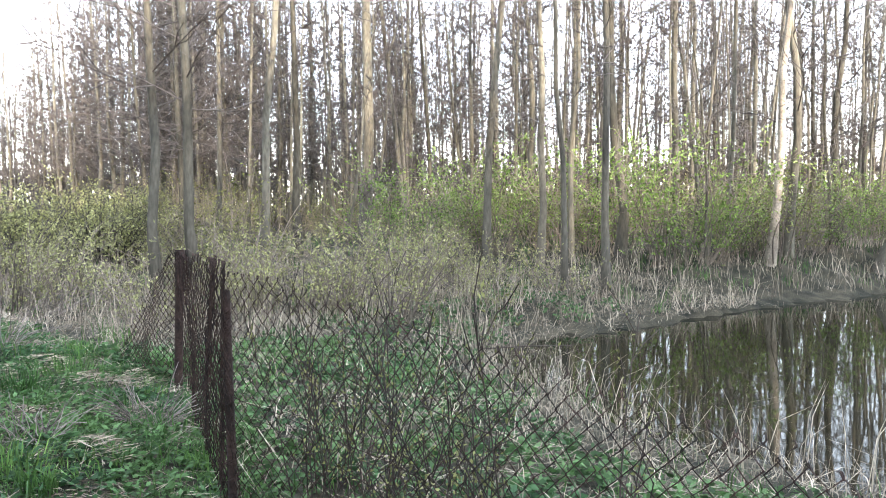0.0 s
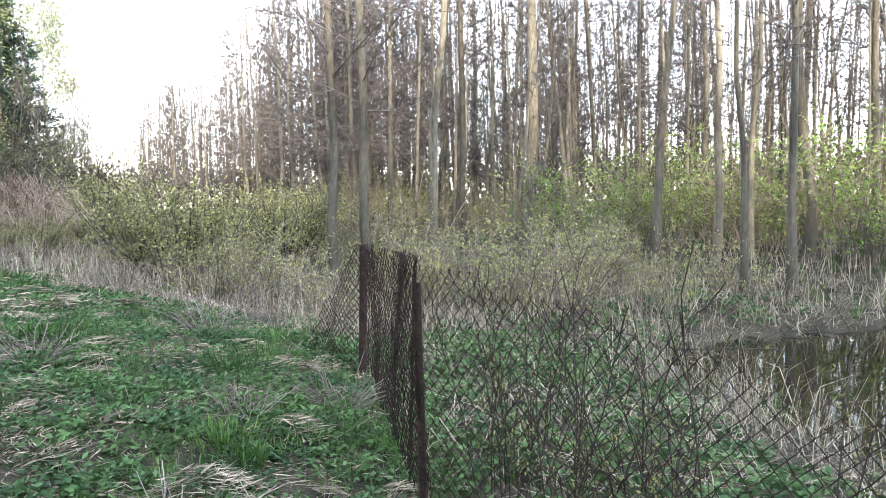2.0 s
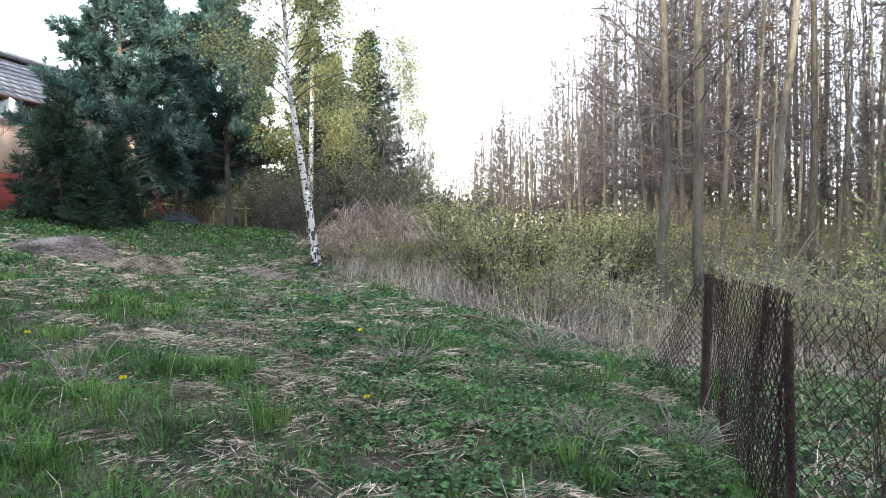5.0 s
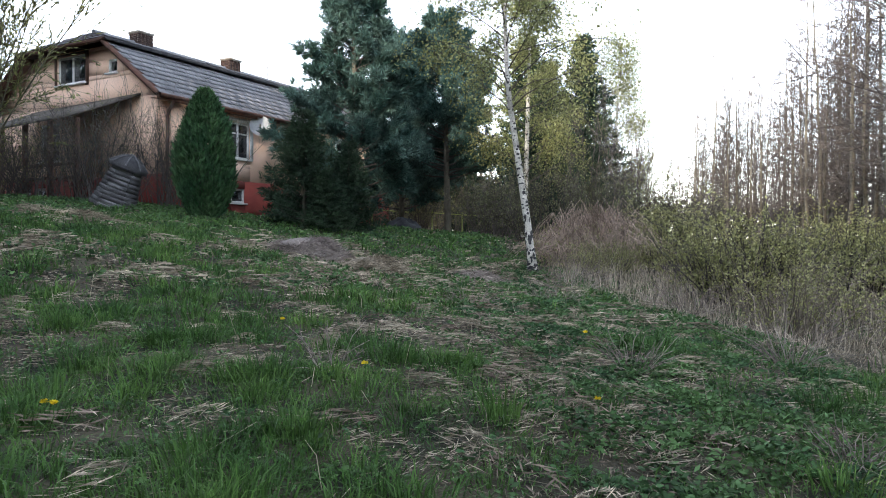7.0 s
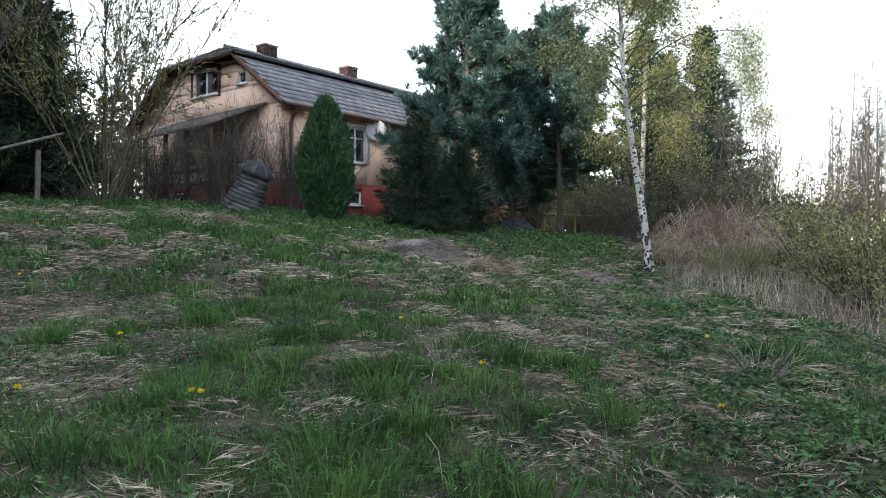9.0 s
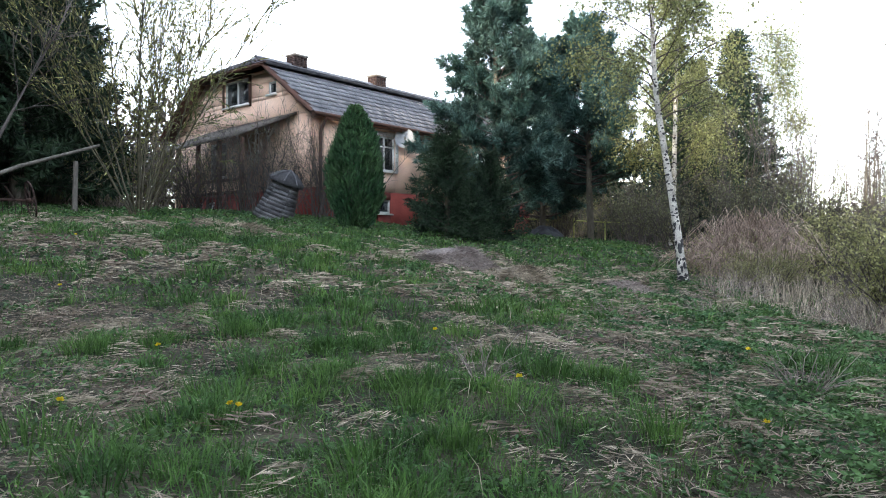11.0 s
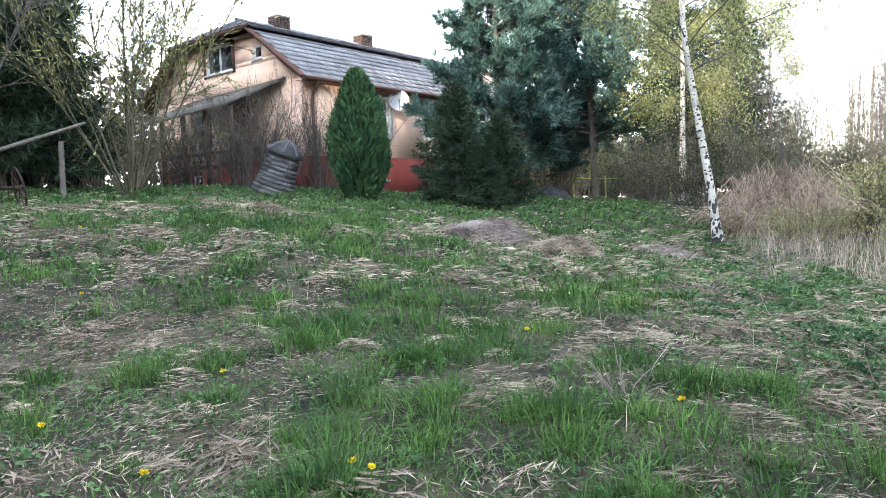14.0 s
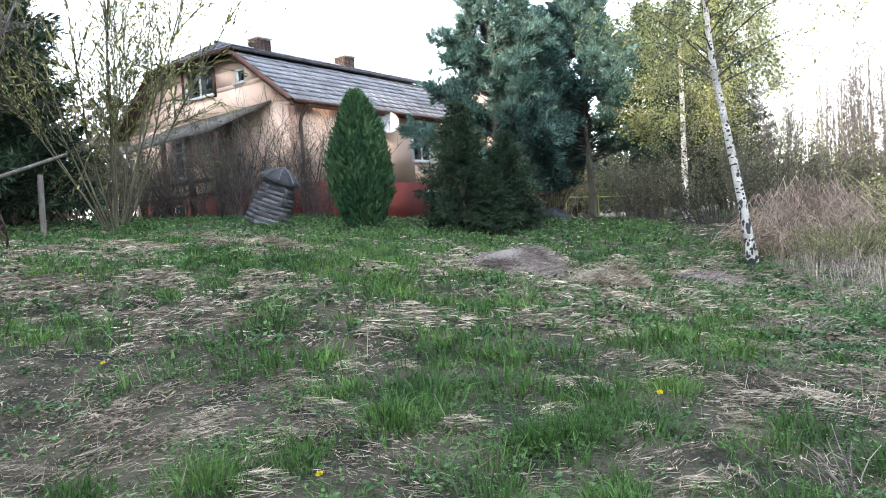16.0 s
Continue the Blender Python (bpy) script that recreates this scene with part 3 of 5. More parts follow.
def bare_tree(seed, h, r0, lean=(0, 0), first=0.3, branches=34, reach=2.0, rise=0.35, twigs=7, wander=0.05, thick=1.0, leaf=None, leaves=0, leaf_size=0.05, fine=4):
    """Geometry of a leafless or barely leafing tree: trunk, crown of limbs and twigs, and buds or young leaves."""
    rng = np.random.default_rng(seed)
    k = 12
    zz = np.linspace(0, h, k + 1)
    off = np.cumsum(rng.normal(size=(k + 1, 2)) * wander, 0)
    off -= off[0]
    pts = np.stack([off[:, 0] + lean[0] * zz, off[:, 1] + lean[1] * zz, zz - 0.15], 1)
    rad = r0 * (1 - 0.88 * (zz / h) ** 0.85)
    rad[0] *= 1.35
    trunk = Geo().tube(pts, rad, 8)
    crown, foliage, tips = Geo(), Geo(), []
    for b in range(branches):
        t = first + (0.985 - first) * (b + rng.uniform()) / branches
        base, _ = along(pts, t)
        a = b * 2.4 + rng.uniform(-0.6, 0.6)
        f = (t - first) / (1 - first)
        length = reach * (1.05 - 0.75 * f) * rng.uniform(0.55, 1.15) * (0.6 + 0.8 * min(1, 4 * f + 0.3)) 
        d = (np.cos(a), np.sin(a), rise + 0.5 * f + rng.uniform(-0.15, 0.25))
        bp, br = limb(rng, base, d, length, r0 * (0.17 - 0.08 * f), 0.5, 4, 0.25)
        crown.tube(bp, np.maximum(br, 0.006 * thick), 3)
        for w in range(twigs):
            s = 0.25 + 0.75 * (w + rng.uniform()) / twigs
            q, qd = along(bp, s)
            d2 = qd / (np.linalg.norm(qd) + 1e-9) + rng.normal(size=3) * 0.65
            tp, tr = limb(rng, q, d2, length * rng.uniform(0.25, 0.6), 0.012, 0.6, 2, 0.1)
            crown.tube(tp, np.maximum(tr, 0.0055) * thick, 3)
            for _ in range(fine):
                q2, qd2 = along(tp, rng.uniform(0.2, 1))
                d3 = qd2 / (np.linalg.norm(qd2) + 1e-9) + rng.normal(size=3) * 0.7
                d3 /= np.linalg.norm(d3)
                e = q2 + d3 * length * rng.uniform(0.1, 0.3)
                tips.append((q2, e))
    ends = np.array(tips)
    crown.leaves(ends[:, 0], ends[:, 1] - ends[:, 0], 0.011 * thick, np.linalg.norm(ends[:, 1] - ends[:, 0], axis=1), rng, 0.4)
    if leaf is not None and leaves and tips:
        tips = np.array(tips)
        pick = rng.integers(0, len(tips), leaves)
        u = rng.uniform(size=(leaves, 1))
        base = tips[pick, 0] * (1 - u) + tips[pick, 1] * u
        foliage.leaves(base, rng.normal(size=(leaves, 3)) + [0, 0, -0.3], leaf_size * rng.uniform(0.5, 0.8, leaves), leaf_size * rng.uniform(0.7, 1.3, leaves), rng)
    return trunk, crown, foliage


def plant(name, geos, place, label, category="tree", bark=None, twig=None, leaf=None, group="", turn=0.0, size=1.0):
    trunk, crown, foliage = geos
    ob = thing(name, pose(*place, 0, 0, turn) @ Matrix.Scale(size, 4), label, category, group)
    part("trunk", trunk, bark or M_BARK, ob, smooth=True)
    if crown.n:
        part("crown", crown, twig or M_TWIG, ob, kind="stuff")
    if foliage.n:
        part("foliage", foliage, leaf or M_BUD, ob, kind="stuff")
    return ob


rnd = random.Random(11)
WOOD = "bare alders of the wood"
kinds = []
for s in range(7):
    geo = bare_tree(100 + s, 16 + (s % 3) * 1.5, 0.068 + 0.013 * (s % 4), (rnd.uniform(-0.04, 0.04), rnd.uniform(-0.04, 0.04)), 0.14 + 0.05 * (s % 3), 42, 2.0, 0.3, 7, 0.07, thick=1.15, fine=4)
    kinds.append(geo)
slim = [bare_tree(130 + s, 10 + s, 0.04 + 0.007 * s, (rnd.uniform(-0.09, 0.09), rnd.uniform(-0.09, 0.09)), 0.12, 28, 1.4, 0.5, 6, 0.06, thick=1.15, fine=4) for s in range(4)]
far_kinds = [bare_tree(160 + s, 14 + s * 1.3, 0.1 + 0.01 * s, (rnd.uniform(-0.03, 0.03), rnd.uniform(-0.03, 0.03)), 0.12, 44, 2.2, 0.15, 6, 0.06, thick=1.9, fine=4) for s in range(4)]
made = {}


def alder(key, source, x, y, label, name="alder_tree", lift=0.0, size=1.0, turn=None, bark=None):
    turn = rnd.uniform(0, 360) if turn is None else turn
    at = at_ground(x, y, lift)
    if key not in made:
        made[key] = plant(name, source, at, label, group=WOOD, turn=turn, size=size, bark=bark)
        return made[key]
    ob = copy_thing(made[key], pose(*at, 0, 0, turn))
    ob.scale = (size, size, size)
    return tagged(ob, label)


# the trees that stand at the wood's edge
plant("alder_tree", bare_tree(21, 15, 0.095, (-0.01, -0.01), 0.2, 44, 2.2, 0.25, 7, 0.05), at_ground(8.5, 8.42), "tall bare alder with straight grey trunk behind the fence", group=WOOD)
plant("alder_tree", bare_tree(22, 15, 0.09, (0.03, 0.07), 0.2, 44, 2.2, 0.25, 7, 0.06), at_ground(7.95, 8.75), "tall bare alder leaning slightly, behind the fence", group=WOOD)
plant("alder_tree", bare_tree(23, 18, 0.17, (0.0, 0.0), 0.3, 40, 2.2, 0.3, 7, 0.04), at_ground(14.85, 9.2), "thick straight bare alder in the wood", group=WOOD)
plant("alder_tree", bare_tree(24, 17, 0.1, (0.02, -0.03), 0.3, 40, 2.0, 0.3, 7, 0.06), at_ground(13.3, 5.2), "bare alder with pale grey trunk at the reed bank", group=WOOD)
plant("alder_tree", bare_tree(25, 17, 0.09, (0.01, 0.01), 0.3, 40, 2.0, 0.3, 7, 0.05), at_ground(14.4, 4.4), "slender bare alder near the bank", group=WOOD)
plant("alder_tree", bare_tree(26, 17, 0.09, (0.0, 0.02), 0.3, 40, 2.0, 0.3, 7, 0.06), at_ground(12.3, 9.25), "slender bare alder in the wood", group=WOOD)
plant("alder_tree", bare_tree(27, 17, 0.1, (0.03, -0.04), 0.35, 40, 2.0, 0.3, 7, 0.06), at_ground(16.6, -0.1), "bare alder with a pale peeled trunk at the water", group=WOOD, bark=M_PALETRUNK)
plant("alder_tree", bare_tree(28, 14, 0.2, (0.32, -0.3), 0.3, 34, 2.2, 0.3, 7, 0.08), at_ground(18.6, -2.4), "dark alder leaning over the far bank", group=WOOD)
plant("alder_tree", bare_tree(29, 17, 0.1, (0.02, 0.04), 0.3, 40, 2.0, 0.3, 7, 0.08), at_ground(17.2, 1.9), "bare alder with a crooked trunk in the wood", group=WOOD)
plant("alder_tree", bare_tree(30, 16, 0.12, (0.04, -0.06), 0.25, 44, 2.4, 0.3, 7, 0.12), at_ground(15.5, 2.9), "branchy bare alder beside the pond", group=WOOD)

FRONT = [(7.5, 8), (9, 11), (14, 15), (20, 24), (27, 38), (31, 60), (36, 95)]
placed = [(8.5, 8.4), (7.95, 8.75), (14.85, 9.2), (13.3, 5.2), (14.4, 4.4), (12.3, 9.25), (16.6, -0.1), (18.6, -2.4), (17.2, 1.9), (15.5, 2.9)]
fx, fy = [p[0] for p in FRONT], [p[1] for p in FRONT]
count = 0
tries = 0
while count < 205 and tries < 20000:
    tries += 1
    x, y = rnd.uniform(9, 55) if rnd.random() < 0.55 else rnd.uniform(9, 30), rnd.uniform(-30, 75)
    if y > 8 and x < np.interp(y, fy, fx) + 1:
        continue
    if y <= 8 and x < 11.2 + max(0, (2 - y)) * 1.6:
        continue
    if float(pond_gap(x, y)) < 1.5:
        continue
    near = math.hypot(x, y) < 26
    gap = 0.75 if near else 1.1
    if any((x - a) ** 2 + (y - b) ** 2 < gap * gap for a, b in placed):
        continue
    placed.append((x, y))
    count += 1
    if rnd.random() < 0.5 and near:
        k = rnd.randrange(4)
        alder(("slim", k), slim[k], x, y, "thin young bare alder in the wood", size=rnd.uniform(0.8, 1.1))
    elif not near:
        k = rnd.randrange(4)
        alder(("far", k), far_kinds[k], x, y, "bare alder standing deep in the wood", size=rnd.uniform(0.7, 1.1))
    else:
        k = rnd.randrange(7)
        alder(("tall", k), kinds[k], x, y, "tall bare alder standing in the wood", size=rnd.uniform(0.75, 1.12))
# the wood's long outer edge, running away beyond the willows
for i in range(88):
    y = rnd.uniform(17, 45) if i < 46 else rnd.uniform(45, 95)
    x = float(np.interp(y, fy, fx)) + rnd.uniform(0.3, 8)
    k = rnd.randrange(4)
    alder(("far", k), far_kinds[k], x, y, "bare alder on the wood's long outer edge", size=rnd.uniform(0.75, 1.1) if y < 45 else rnd.uniform(0.6, 0.95))


def deep_stand(n):
    """The uncounted poles deep in the wood, joined: each a thin trunk with rising twigs."""
    rng = np.random.default_rng(17)
    trunks, twigs = Geo(), Geo()
    made_n = 0
    while made_n < n:
        x, y = rng.uniform(13, 62), rng.uniform(-32, 80)
        if (y > 8 and x < np.interp(y, fy, fx) + 3) or (y <= 8 and x < 16 + max(0, 2 - y) * 1.2) or float(pond_gap(x, y)) < 2.5:
            continue
        made_n += 1
        z, h = float(height(x, y)) - 0.1, rng.uniform(9, 17)
        r = rng.uniform(0.035, 0.085)
        tip = rng.normal(size=2) * 0.6
        t = np.linspace(0, 1, 6)
        pts = np.stack([x + tip[0] * t + rng.normal(size=6) * 0.05, y + tip[1] * t + rng.normal(size=6) * 0.05, z + h * t], 1)
        trunks.tube(pts, r * (1 - 0.8 * t), 5)
        m = 70
        u = rng.uniform(0.16, 1, m) ** 0.8
        base = np.stack([np.interp(u, t, pts[:, c]) for c in range(3)], 1)
        a = rng.uniform(0, 6.283, m)
        d = np.stack([np.cos(a), np.sin(a), rng.uniform(0.1, 1.0, m)], 1)
        ln = rng.uniform(0.5, 1.9, m) * (1.15 - 0.7 * u)
        twigs.leaves(base, d, 0.02, ln, rng, 0.3)
        q = base + d / np.linalg.norm(d, axis=1)[:, None] * (ln * rng.uniform(0.3, 0.8, m))[:, None]
        twigs.leaves(q, d + rng.normal(size=(m, 3)) * 0.7, 0.016, ln * 0.6, rng, 0.3)
    tagged(part("alder_stand", trunks, M_BARK), "crowded bare trunks deep in the alder wood", "wood", kind="stuff")
    tagged(part("twig_haze", twigs, M_TWIG), "fine bare twigs deep in the alder wood", "wood", kind="stuff")


deep_stand(720)


def shrub(seed, w, h, stems, leaf, leaves, size=0.045, spread=0.7, upright=1.0, twigs=9):
    """A bush of many thin stems from one stool, with leaves set on its twigs."""
    rng = np.random.default_rng(seed)
    st, tw, fo, tips = Geo(), Geo(), Geo(), []
    for i in range(stems):
        a, r = rng.uniform(0, 2 * np.pi), np.sqrt(rng.uniform()) * w * 0.28
        base = (np.cos(a) * r, np.sin(a) * r, -0.08)
        tilt = rng.uniform(0.1, 1.0) * spread
        d = (np.cos(a) * tilt, np.sin(a) * tilt, upright)
        L = h * rng.uniform(0.65, 1.1) * (1 - 0.12 * tilt)
        bp, br = limb(rng, base, d, L, 0.011 + 0.006 * rng.uniform(), 0.55, 5, -0.15)
        st.tube(bp, br, 4)
        for _ in range(twigs):
            q, qd = along(bp, rng.uniform(0.2, 1))
            d2 = qd / np.linalg.norm(qd) + rng.normal(size=3) * 0.6
            tp, tr = limb(rng, q, d2, h * rng.uniform(0.12, 0.3), 0.0045, 0.5, 2, 0.0)
            tw.tube(tp, tr, 3)
            tips.append((tp[0], tp[-1]))
    tips = np.array(tips)
    if leaves:
        pick, u = rng.integers(0, len(tips), leaves), rng.uniform(size=(leaves, 1))
        fo.leaves(tips[pick, 0] * (1 - u) + tips[pick, 1] * u + rng.normal(size=(leaves, 3)) * 0.02, rng.normal(size=(leaves, 3)) + [0, 0, 0.2], size * rng.uniform(0.35, 0.6, leaves), size * rng.uniform(0.7, 1.3, leaves), rng)
    return st, tw, fo


def bush(name, geos, at, label, leaf, stem=None, group="", turn=0.0, size=1.0):
    ob = thing(name, pose(*at, 0, 0, turn) @ Matrix.Scale(size, 4), label, "bush", group)
    part("stem_mass", geos[0], stem or M_TWIG, ob, kind="stuff")
    part("twig_spray", geos[1], stem or M_TWIG, ob, kind="stuff")
    if geos[2].n:
        part("foliage", geos[2], leaf, ob, kind="stuff")
    return ob


def bush_copies(first, spots, lo, hi):
    for x, y in spots:
        k = rnd.uniform(lo, hi)
        ob = copy_thing(first, pose(*at_ground(x, y), 0, 0, rnd.uniform(0, 360)))
        ob.scale = (k, k, k)


# rounded willow bushes beyond the reeds
w1 = bush("willow_bush", shrub(41, 2.5, 1.8, 110, M_WILLOW, 12000, 0.06, 0.75), at_ground(6.2, 10.8), "rounded willow bush in yellowish green spring leaf", M_WILLOW, group="willow bushes by the reeds")
bush_copies(w1, [(6.7, 15.2), (9.6, 12.2), (9.8, 14.6), (8.0, 13.2), (11.5, 13.8), (11, 17), (13.5, 17)], 0.6, 1.1)
# understorey of the wood
u1 = bush("understorey_shrub", shrub(42, 2.8, 3.0, 40, M_GREEN, 3400, 0.085, 0.7), at_ground(15.8, 1.7), "shrub coming into bright green leaf in the wood", M_GREEN, stem=M_THICKET, group="green understorey shrubs")
bush_copies(u1, [(17.2, 0.9), (18.5, -0.9), (19.5, 0.8), (17, 4), (20.5, -2.2), (13.5, 7.4), (16, 6.2), (18, 7.5), (22, -3.5), (23, 1), (20, 4.5)], 0.5, 1.25)
u2 = bush("bare_shrub", shrub(43, 2.8, 2.4, 34, M_BUD, 1500, 0.07, 0.85), at_ground(10.3, 9.4), "mostly bare thicket shrub with sparse buds", M_BUD, stem=M_THICKET, group="bare thicket shrubs")
spots = []
for _ in range(130):
    x, y = rnd.uniform(9, 34), rnd.uniform(-6, 34)
    if float(pond_gap(x, y)) > 1.6 and (y <= 8 or x > np.interp(y, fy, fx)) and (y > 8 or x > 10.5):
        spots.append((x, y))
bush_copies(u2, spots, 0.35, 1.15)
# scrub that comes up among the reeds and along the bank
u3 = bush("scrub_shrub", shrub(44, 1.5, 1.4, 22, M_WILLOW, 800, 0.06, 0.8, 1.0, 6), at_ground(6.2, 9.2), "low tan scrub with scattered yellowish green leaves", M_WILLOW, stem=M_THICKET, group="scrub among the reeds")
spots = []
while len(spots) < 25:
    x, y = (rnd.uniform(4.6, 10.5), rnd.uniform(6, 14)) if len(spots) < 11 else (rnd.uniform(8, 15), rnd.uniform(3, 8.5))
    if float(pond_gap(x, y)) > 0.7 and float(beyond(x, y)) > 1.0:
        spots.append((x, y))
bush_copies(u3, spots, 0.45, 1.1)
bush_copies(u2, [(-1, 33), (1, 34), (3, 32.5), (5, 34), (7, 32.5), (0.3, 36), (4, 36), (9, 34), (-10.6, 19.4), (-11.8, 20.6), (-13.4, 21.5), (-11.2, 22.6), (-15, 20), (-16, 16), (-12.8, 18.4)], 1.0, 1.3)


# leaning birch on the lawn's edge, with dark lenticel marks on its bark
def birch(name, at, seed, h, r0, curve, label, leaves, first=0.35, reach=2.0, branches=30, mark=True, leaf=0.05, twigs=9, fuzz=0.08):
    rng = np.random.default_rng(seed)
    k = 14
    t = np.linspace(0, 1, k + 1)
    pts = np.stack([np.interp(t, curve[0], curve[1]), np.interp(t, curve[0], curve[2]), t * h - 0.1], 1)
    rad = r0 * (1 - 0.8 * t ** 0.8)
    rad[0] *= 1.4
    ob = thing(name, pose(*at), label, "tree")
    part("trunk", Geo().tube(pts, rad, 12), M_BIRCH, ob, "white birch bark", smooth=True)
    if mark:
        marks = Geo()
        for i in range(420):
            u = rng.uniform(0, 1) ** 1.5 * 0.9
            q, qd = along(pts, u)
            r = np.interp(u, t, rad) * 1.02
            a0, da = rng.uniform(0, 6.28), rng.uniform(0.3, 1.1)
            hh = rng.uniform(0.008, 0.03) * (2.2 if u < 0.15 else 1)
            aa = np.linspace(a0, a0 + da, 4)
            ring = np.stack([np.cos(aa) * r, np.sin(aa) * r, np.zeros(4)], 1) + q
            sh = np.array([0.3, 1, 1, 0.3])[:, None] * [[0, 0, hh]]
            v = np.concatenate([ring - sh, ring + sh])
            marks.add(v, [(0, 1, 5, 4), (1, 2, 6, 5), (2, 3, 7, 6)])
        part("bark_marking", marks, M_BLACKCAP, ob, "dark bark marks", kind="stuff")
    crown, fo, tips = Geo(), Geo(), []
    for b in range(branches):
        u = first + (0.99 - first) * (b + rng.uniform()) / branches
        q, _ = along(pts, u)
        a = b * 2.4 + rng.uniform(-0.5, 0.5)
        L = reach * (1.1 - 0.8 * (u - first) / (1 - first)) * rng.uniform(0.6, 1.1)
        bp, br = limb(rng, q, (np.cos(a), np.sin(a), 0.9), L, 0.022 * (1.2 - u), 0.6, 5, -0.5)
        crown.tube(bp, br, 4)
        for _ in range(twigs):
            q2, d2 = along(bp, rng.uniform(0.3, 1))
            tp, tr = limb(rng, q2, d2 / np.linalg.norm(d2) + rng.normal(size=3) * 0.5, L * rng.uniform(0.25, 0.5), 0.005, 0.5, 4, -2.2)
            crown.tube(tp, tr * 0.8, 3)
            for s in range(4):
                tips.append((tp[s], tp[s + 1]))
    tips = np.array(tips)
    pick, uu = rng.integers(0, len(tips), leaves), rng.uniform(size=(leaves, 1))
    fo.leaves(tips[pick, 0] * (1 - uu) + tips[pick, 1] * uu + rng.normal(size=(leaves, 3)) * fuzz, rng.normal(size=(leaves, 3)) + [0, 0, -0.6], leaf * 0.85 * rng.uniform(0.6, 1.2, leaves), leaf * 1.2 * rng.uniform(0.6, 1.3, leaves), rng)
    part("crown", crown, M_TWIG, ob, kind="stuff")
    part("foliage", fo, M_BIRCHLEAF, ob, "small yellow-green birch leaves", kind="stuff")
    return ob


birch("birch_tree", at_ground(3.22, 13.2), 51, 8.2, 0.088, ([0, 0.15, 0.45, 0.7, 1], [0, -0.16, -0.55, -0.62, -0.5], [0, 0, 0, 0.1, 0.1]), "leaning white birch with sparse young leaves at the lawn edge", 20000, 0.38, 2.3, 56, True, 0.05, 14)
birch("birch_tree", at_ground(5.3, 21.8), 52, 9.2, 0.11, ([0, 0.5, 1], [0, 0.1, 0.2], [0, 0, 0]), "weeping birch hung with yellow-green young leaves", 26000, 0.2, 2.4, 56, True, 0.06, 16, 0.12)
birch("birch_tree", at_ground(13.4, 34), 53, 10.2, 0.12, ([0, 0.5, 1], [0, -0.1, 0.1], [0, 0, 0]), "distant slender birch just coming into leaf", 42000, 0.12, 3.0, 70, False, 0.06, 26, 0.4)


def conifer(seed, h, w, needles, whorls, droop, base=0.06, clump=0.12, per=26, r0=0.08):
    """A spruce: whorls of drooping boughs set with short needle sprays."""
    rng = np.random.default_rng(seed)
    trunk = Geo().tube([(0, 0, -0.1), (0, 0, h * 0.5), (0, 0, h * 0.98)], [r0, r0 * 0.6, 0.01], 8)
    boughs, fo = Geo(), Geo()
    bases, dirs = [], []
    for i in range(whorls):
        t = base + (0.97 - base) * i / whorls
        L = w * 0.5 * (1 - t) ** 0.8 * 1.05 + 0.06
        for k in range(rng.integers(6, 9)):
            a = k * 6.28 / 7 + i * 0.9 + rng.uniform(-0.35, 0.35)
            LL = L * rng.uniform(0.65, 1.12)
            bp, br = limb(rng, (0, 0, t * h), (np.cos(a), np.sin(a), 0.15 - droop + 0.5 * t), LL, 0.016 * (1.1 - t), 0.3, 4, droop * 0.9)
            boughs.tube(bp, br, 3)
            for _ in range(max(5, int(per * LL))):
                q, qd = along(bp, rng.uniform(0.12, 1.02))
                n = rng.normal(size=3)
                dd = qd / np.linalg.norm(qd) + n * 0.75 + np.array([0, 0, -0.15])
                bases.append(q + n * 0.02)
                dirs.append(dd)
    bases, dirs = np.array(bases), np.array(dirs)
    n = len(bases)
    ln = clump * rng.uniform(0.6, 1.4, n)
    for turn in range(2):
        fo.leaves(bases, dirs + rng.normal(size=(n, 3)) * 0.25, ln * 0.15, ln, rng, 0.15)
    return trunk, boughs, fo


def fir(name, geos, at, label, leaf, group="", turn=0.0, size=1.0):
    ob = thing(name, pose(*at, 0, 0, turn) @ Matrix.Scale(size, 4), label, "tree", group)
    part("trunk", geos[0], M_BARK, ob, smooth=True)
    part("bough_frame", geos[1], M_TWIG, ob, kind="stuff")
    part("foliage", geos[2], leaf, ob, kind="stuff")
    return ob


s_small = conifer(61, 2.9, 2.3, None, 22, 0.25, 0.03, 0.12, 150)
y1 = fir("young_spruce", s_small, at_ground(-1.45, 17.2), "dense dark young spruce at the top of the lawn", M_SPRUCE, "young spruces before the house")
y2 = copy_thing(y1, pose(*at_ground(-0.35, 17.7), 0, 0, 130))
y2.scale = (0.78, 0.78, 0.8)
y3 = copy_thing(y1, pose(*at_ground(-0.85, 16.7), 0, 0, 250))
y3.scale = (0.62, 0.62, 0.5)
big = conifer(62, 10.5, 5.5, None, 36, 0.3, 0.06, 0.24, 80, 0.2)
b1 = fir("spruce_tree", big, at_ground(-12.2, 16.8), "tall dark spruce with drooping boughs", M_SPRUCE, "dark spruces")
for x, y, k in ((-14.8, 14.5, 1.0), (-13.2, 19.8, 0.95), (-16.5, 18.5, 1.1), (-17.5, 12.5, 1.0), (11.2, 33.0, 0.98), (9.2, 36.5, 1.05), (8.8, 31, 0.8), (-15.5, 23, 1.0), (-19, 21, 1.1), (3.5, 38, 0.8), (-2.5, 39, 0.7), (6.2, 41, 0.8)):
    ob = copy_thing(b1, pose(*at_ground(x, y), 0, 0, rnd.uniform(0, 360)))
    ob.scale = (k, k, k)


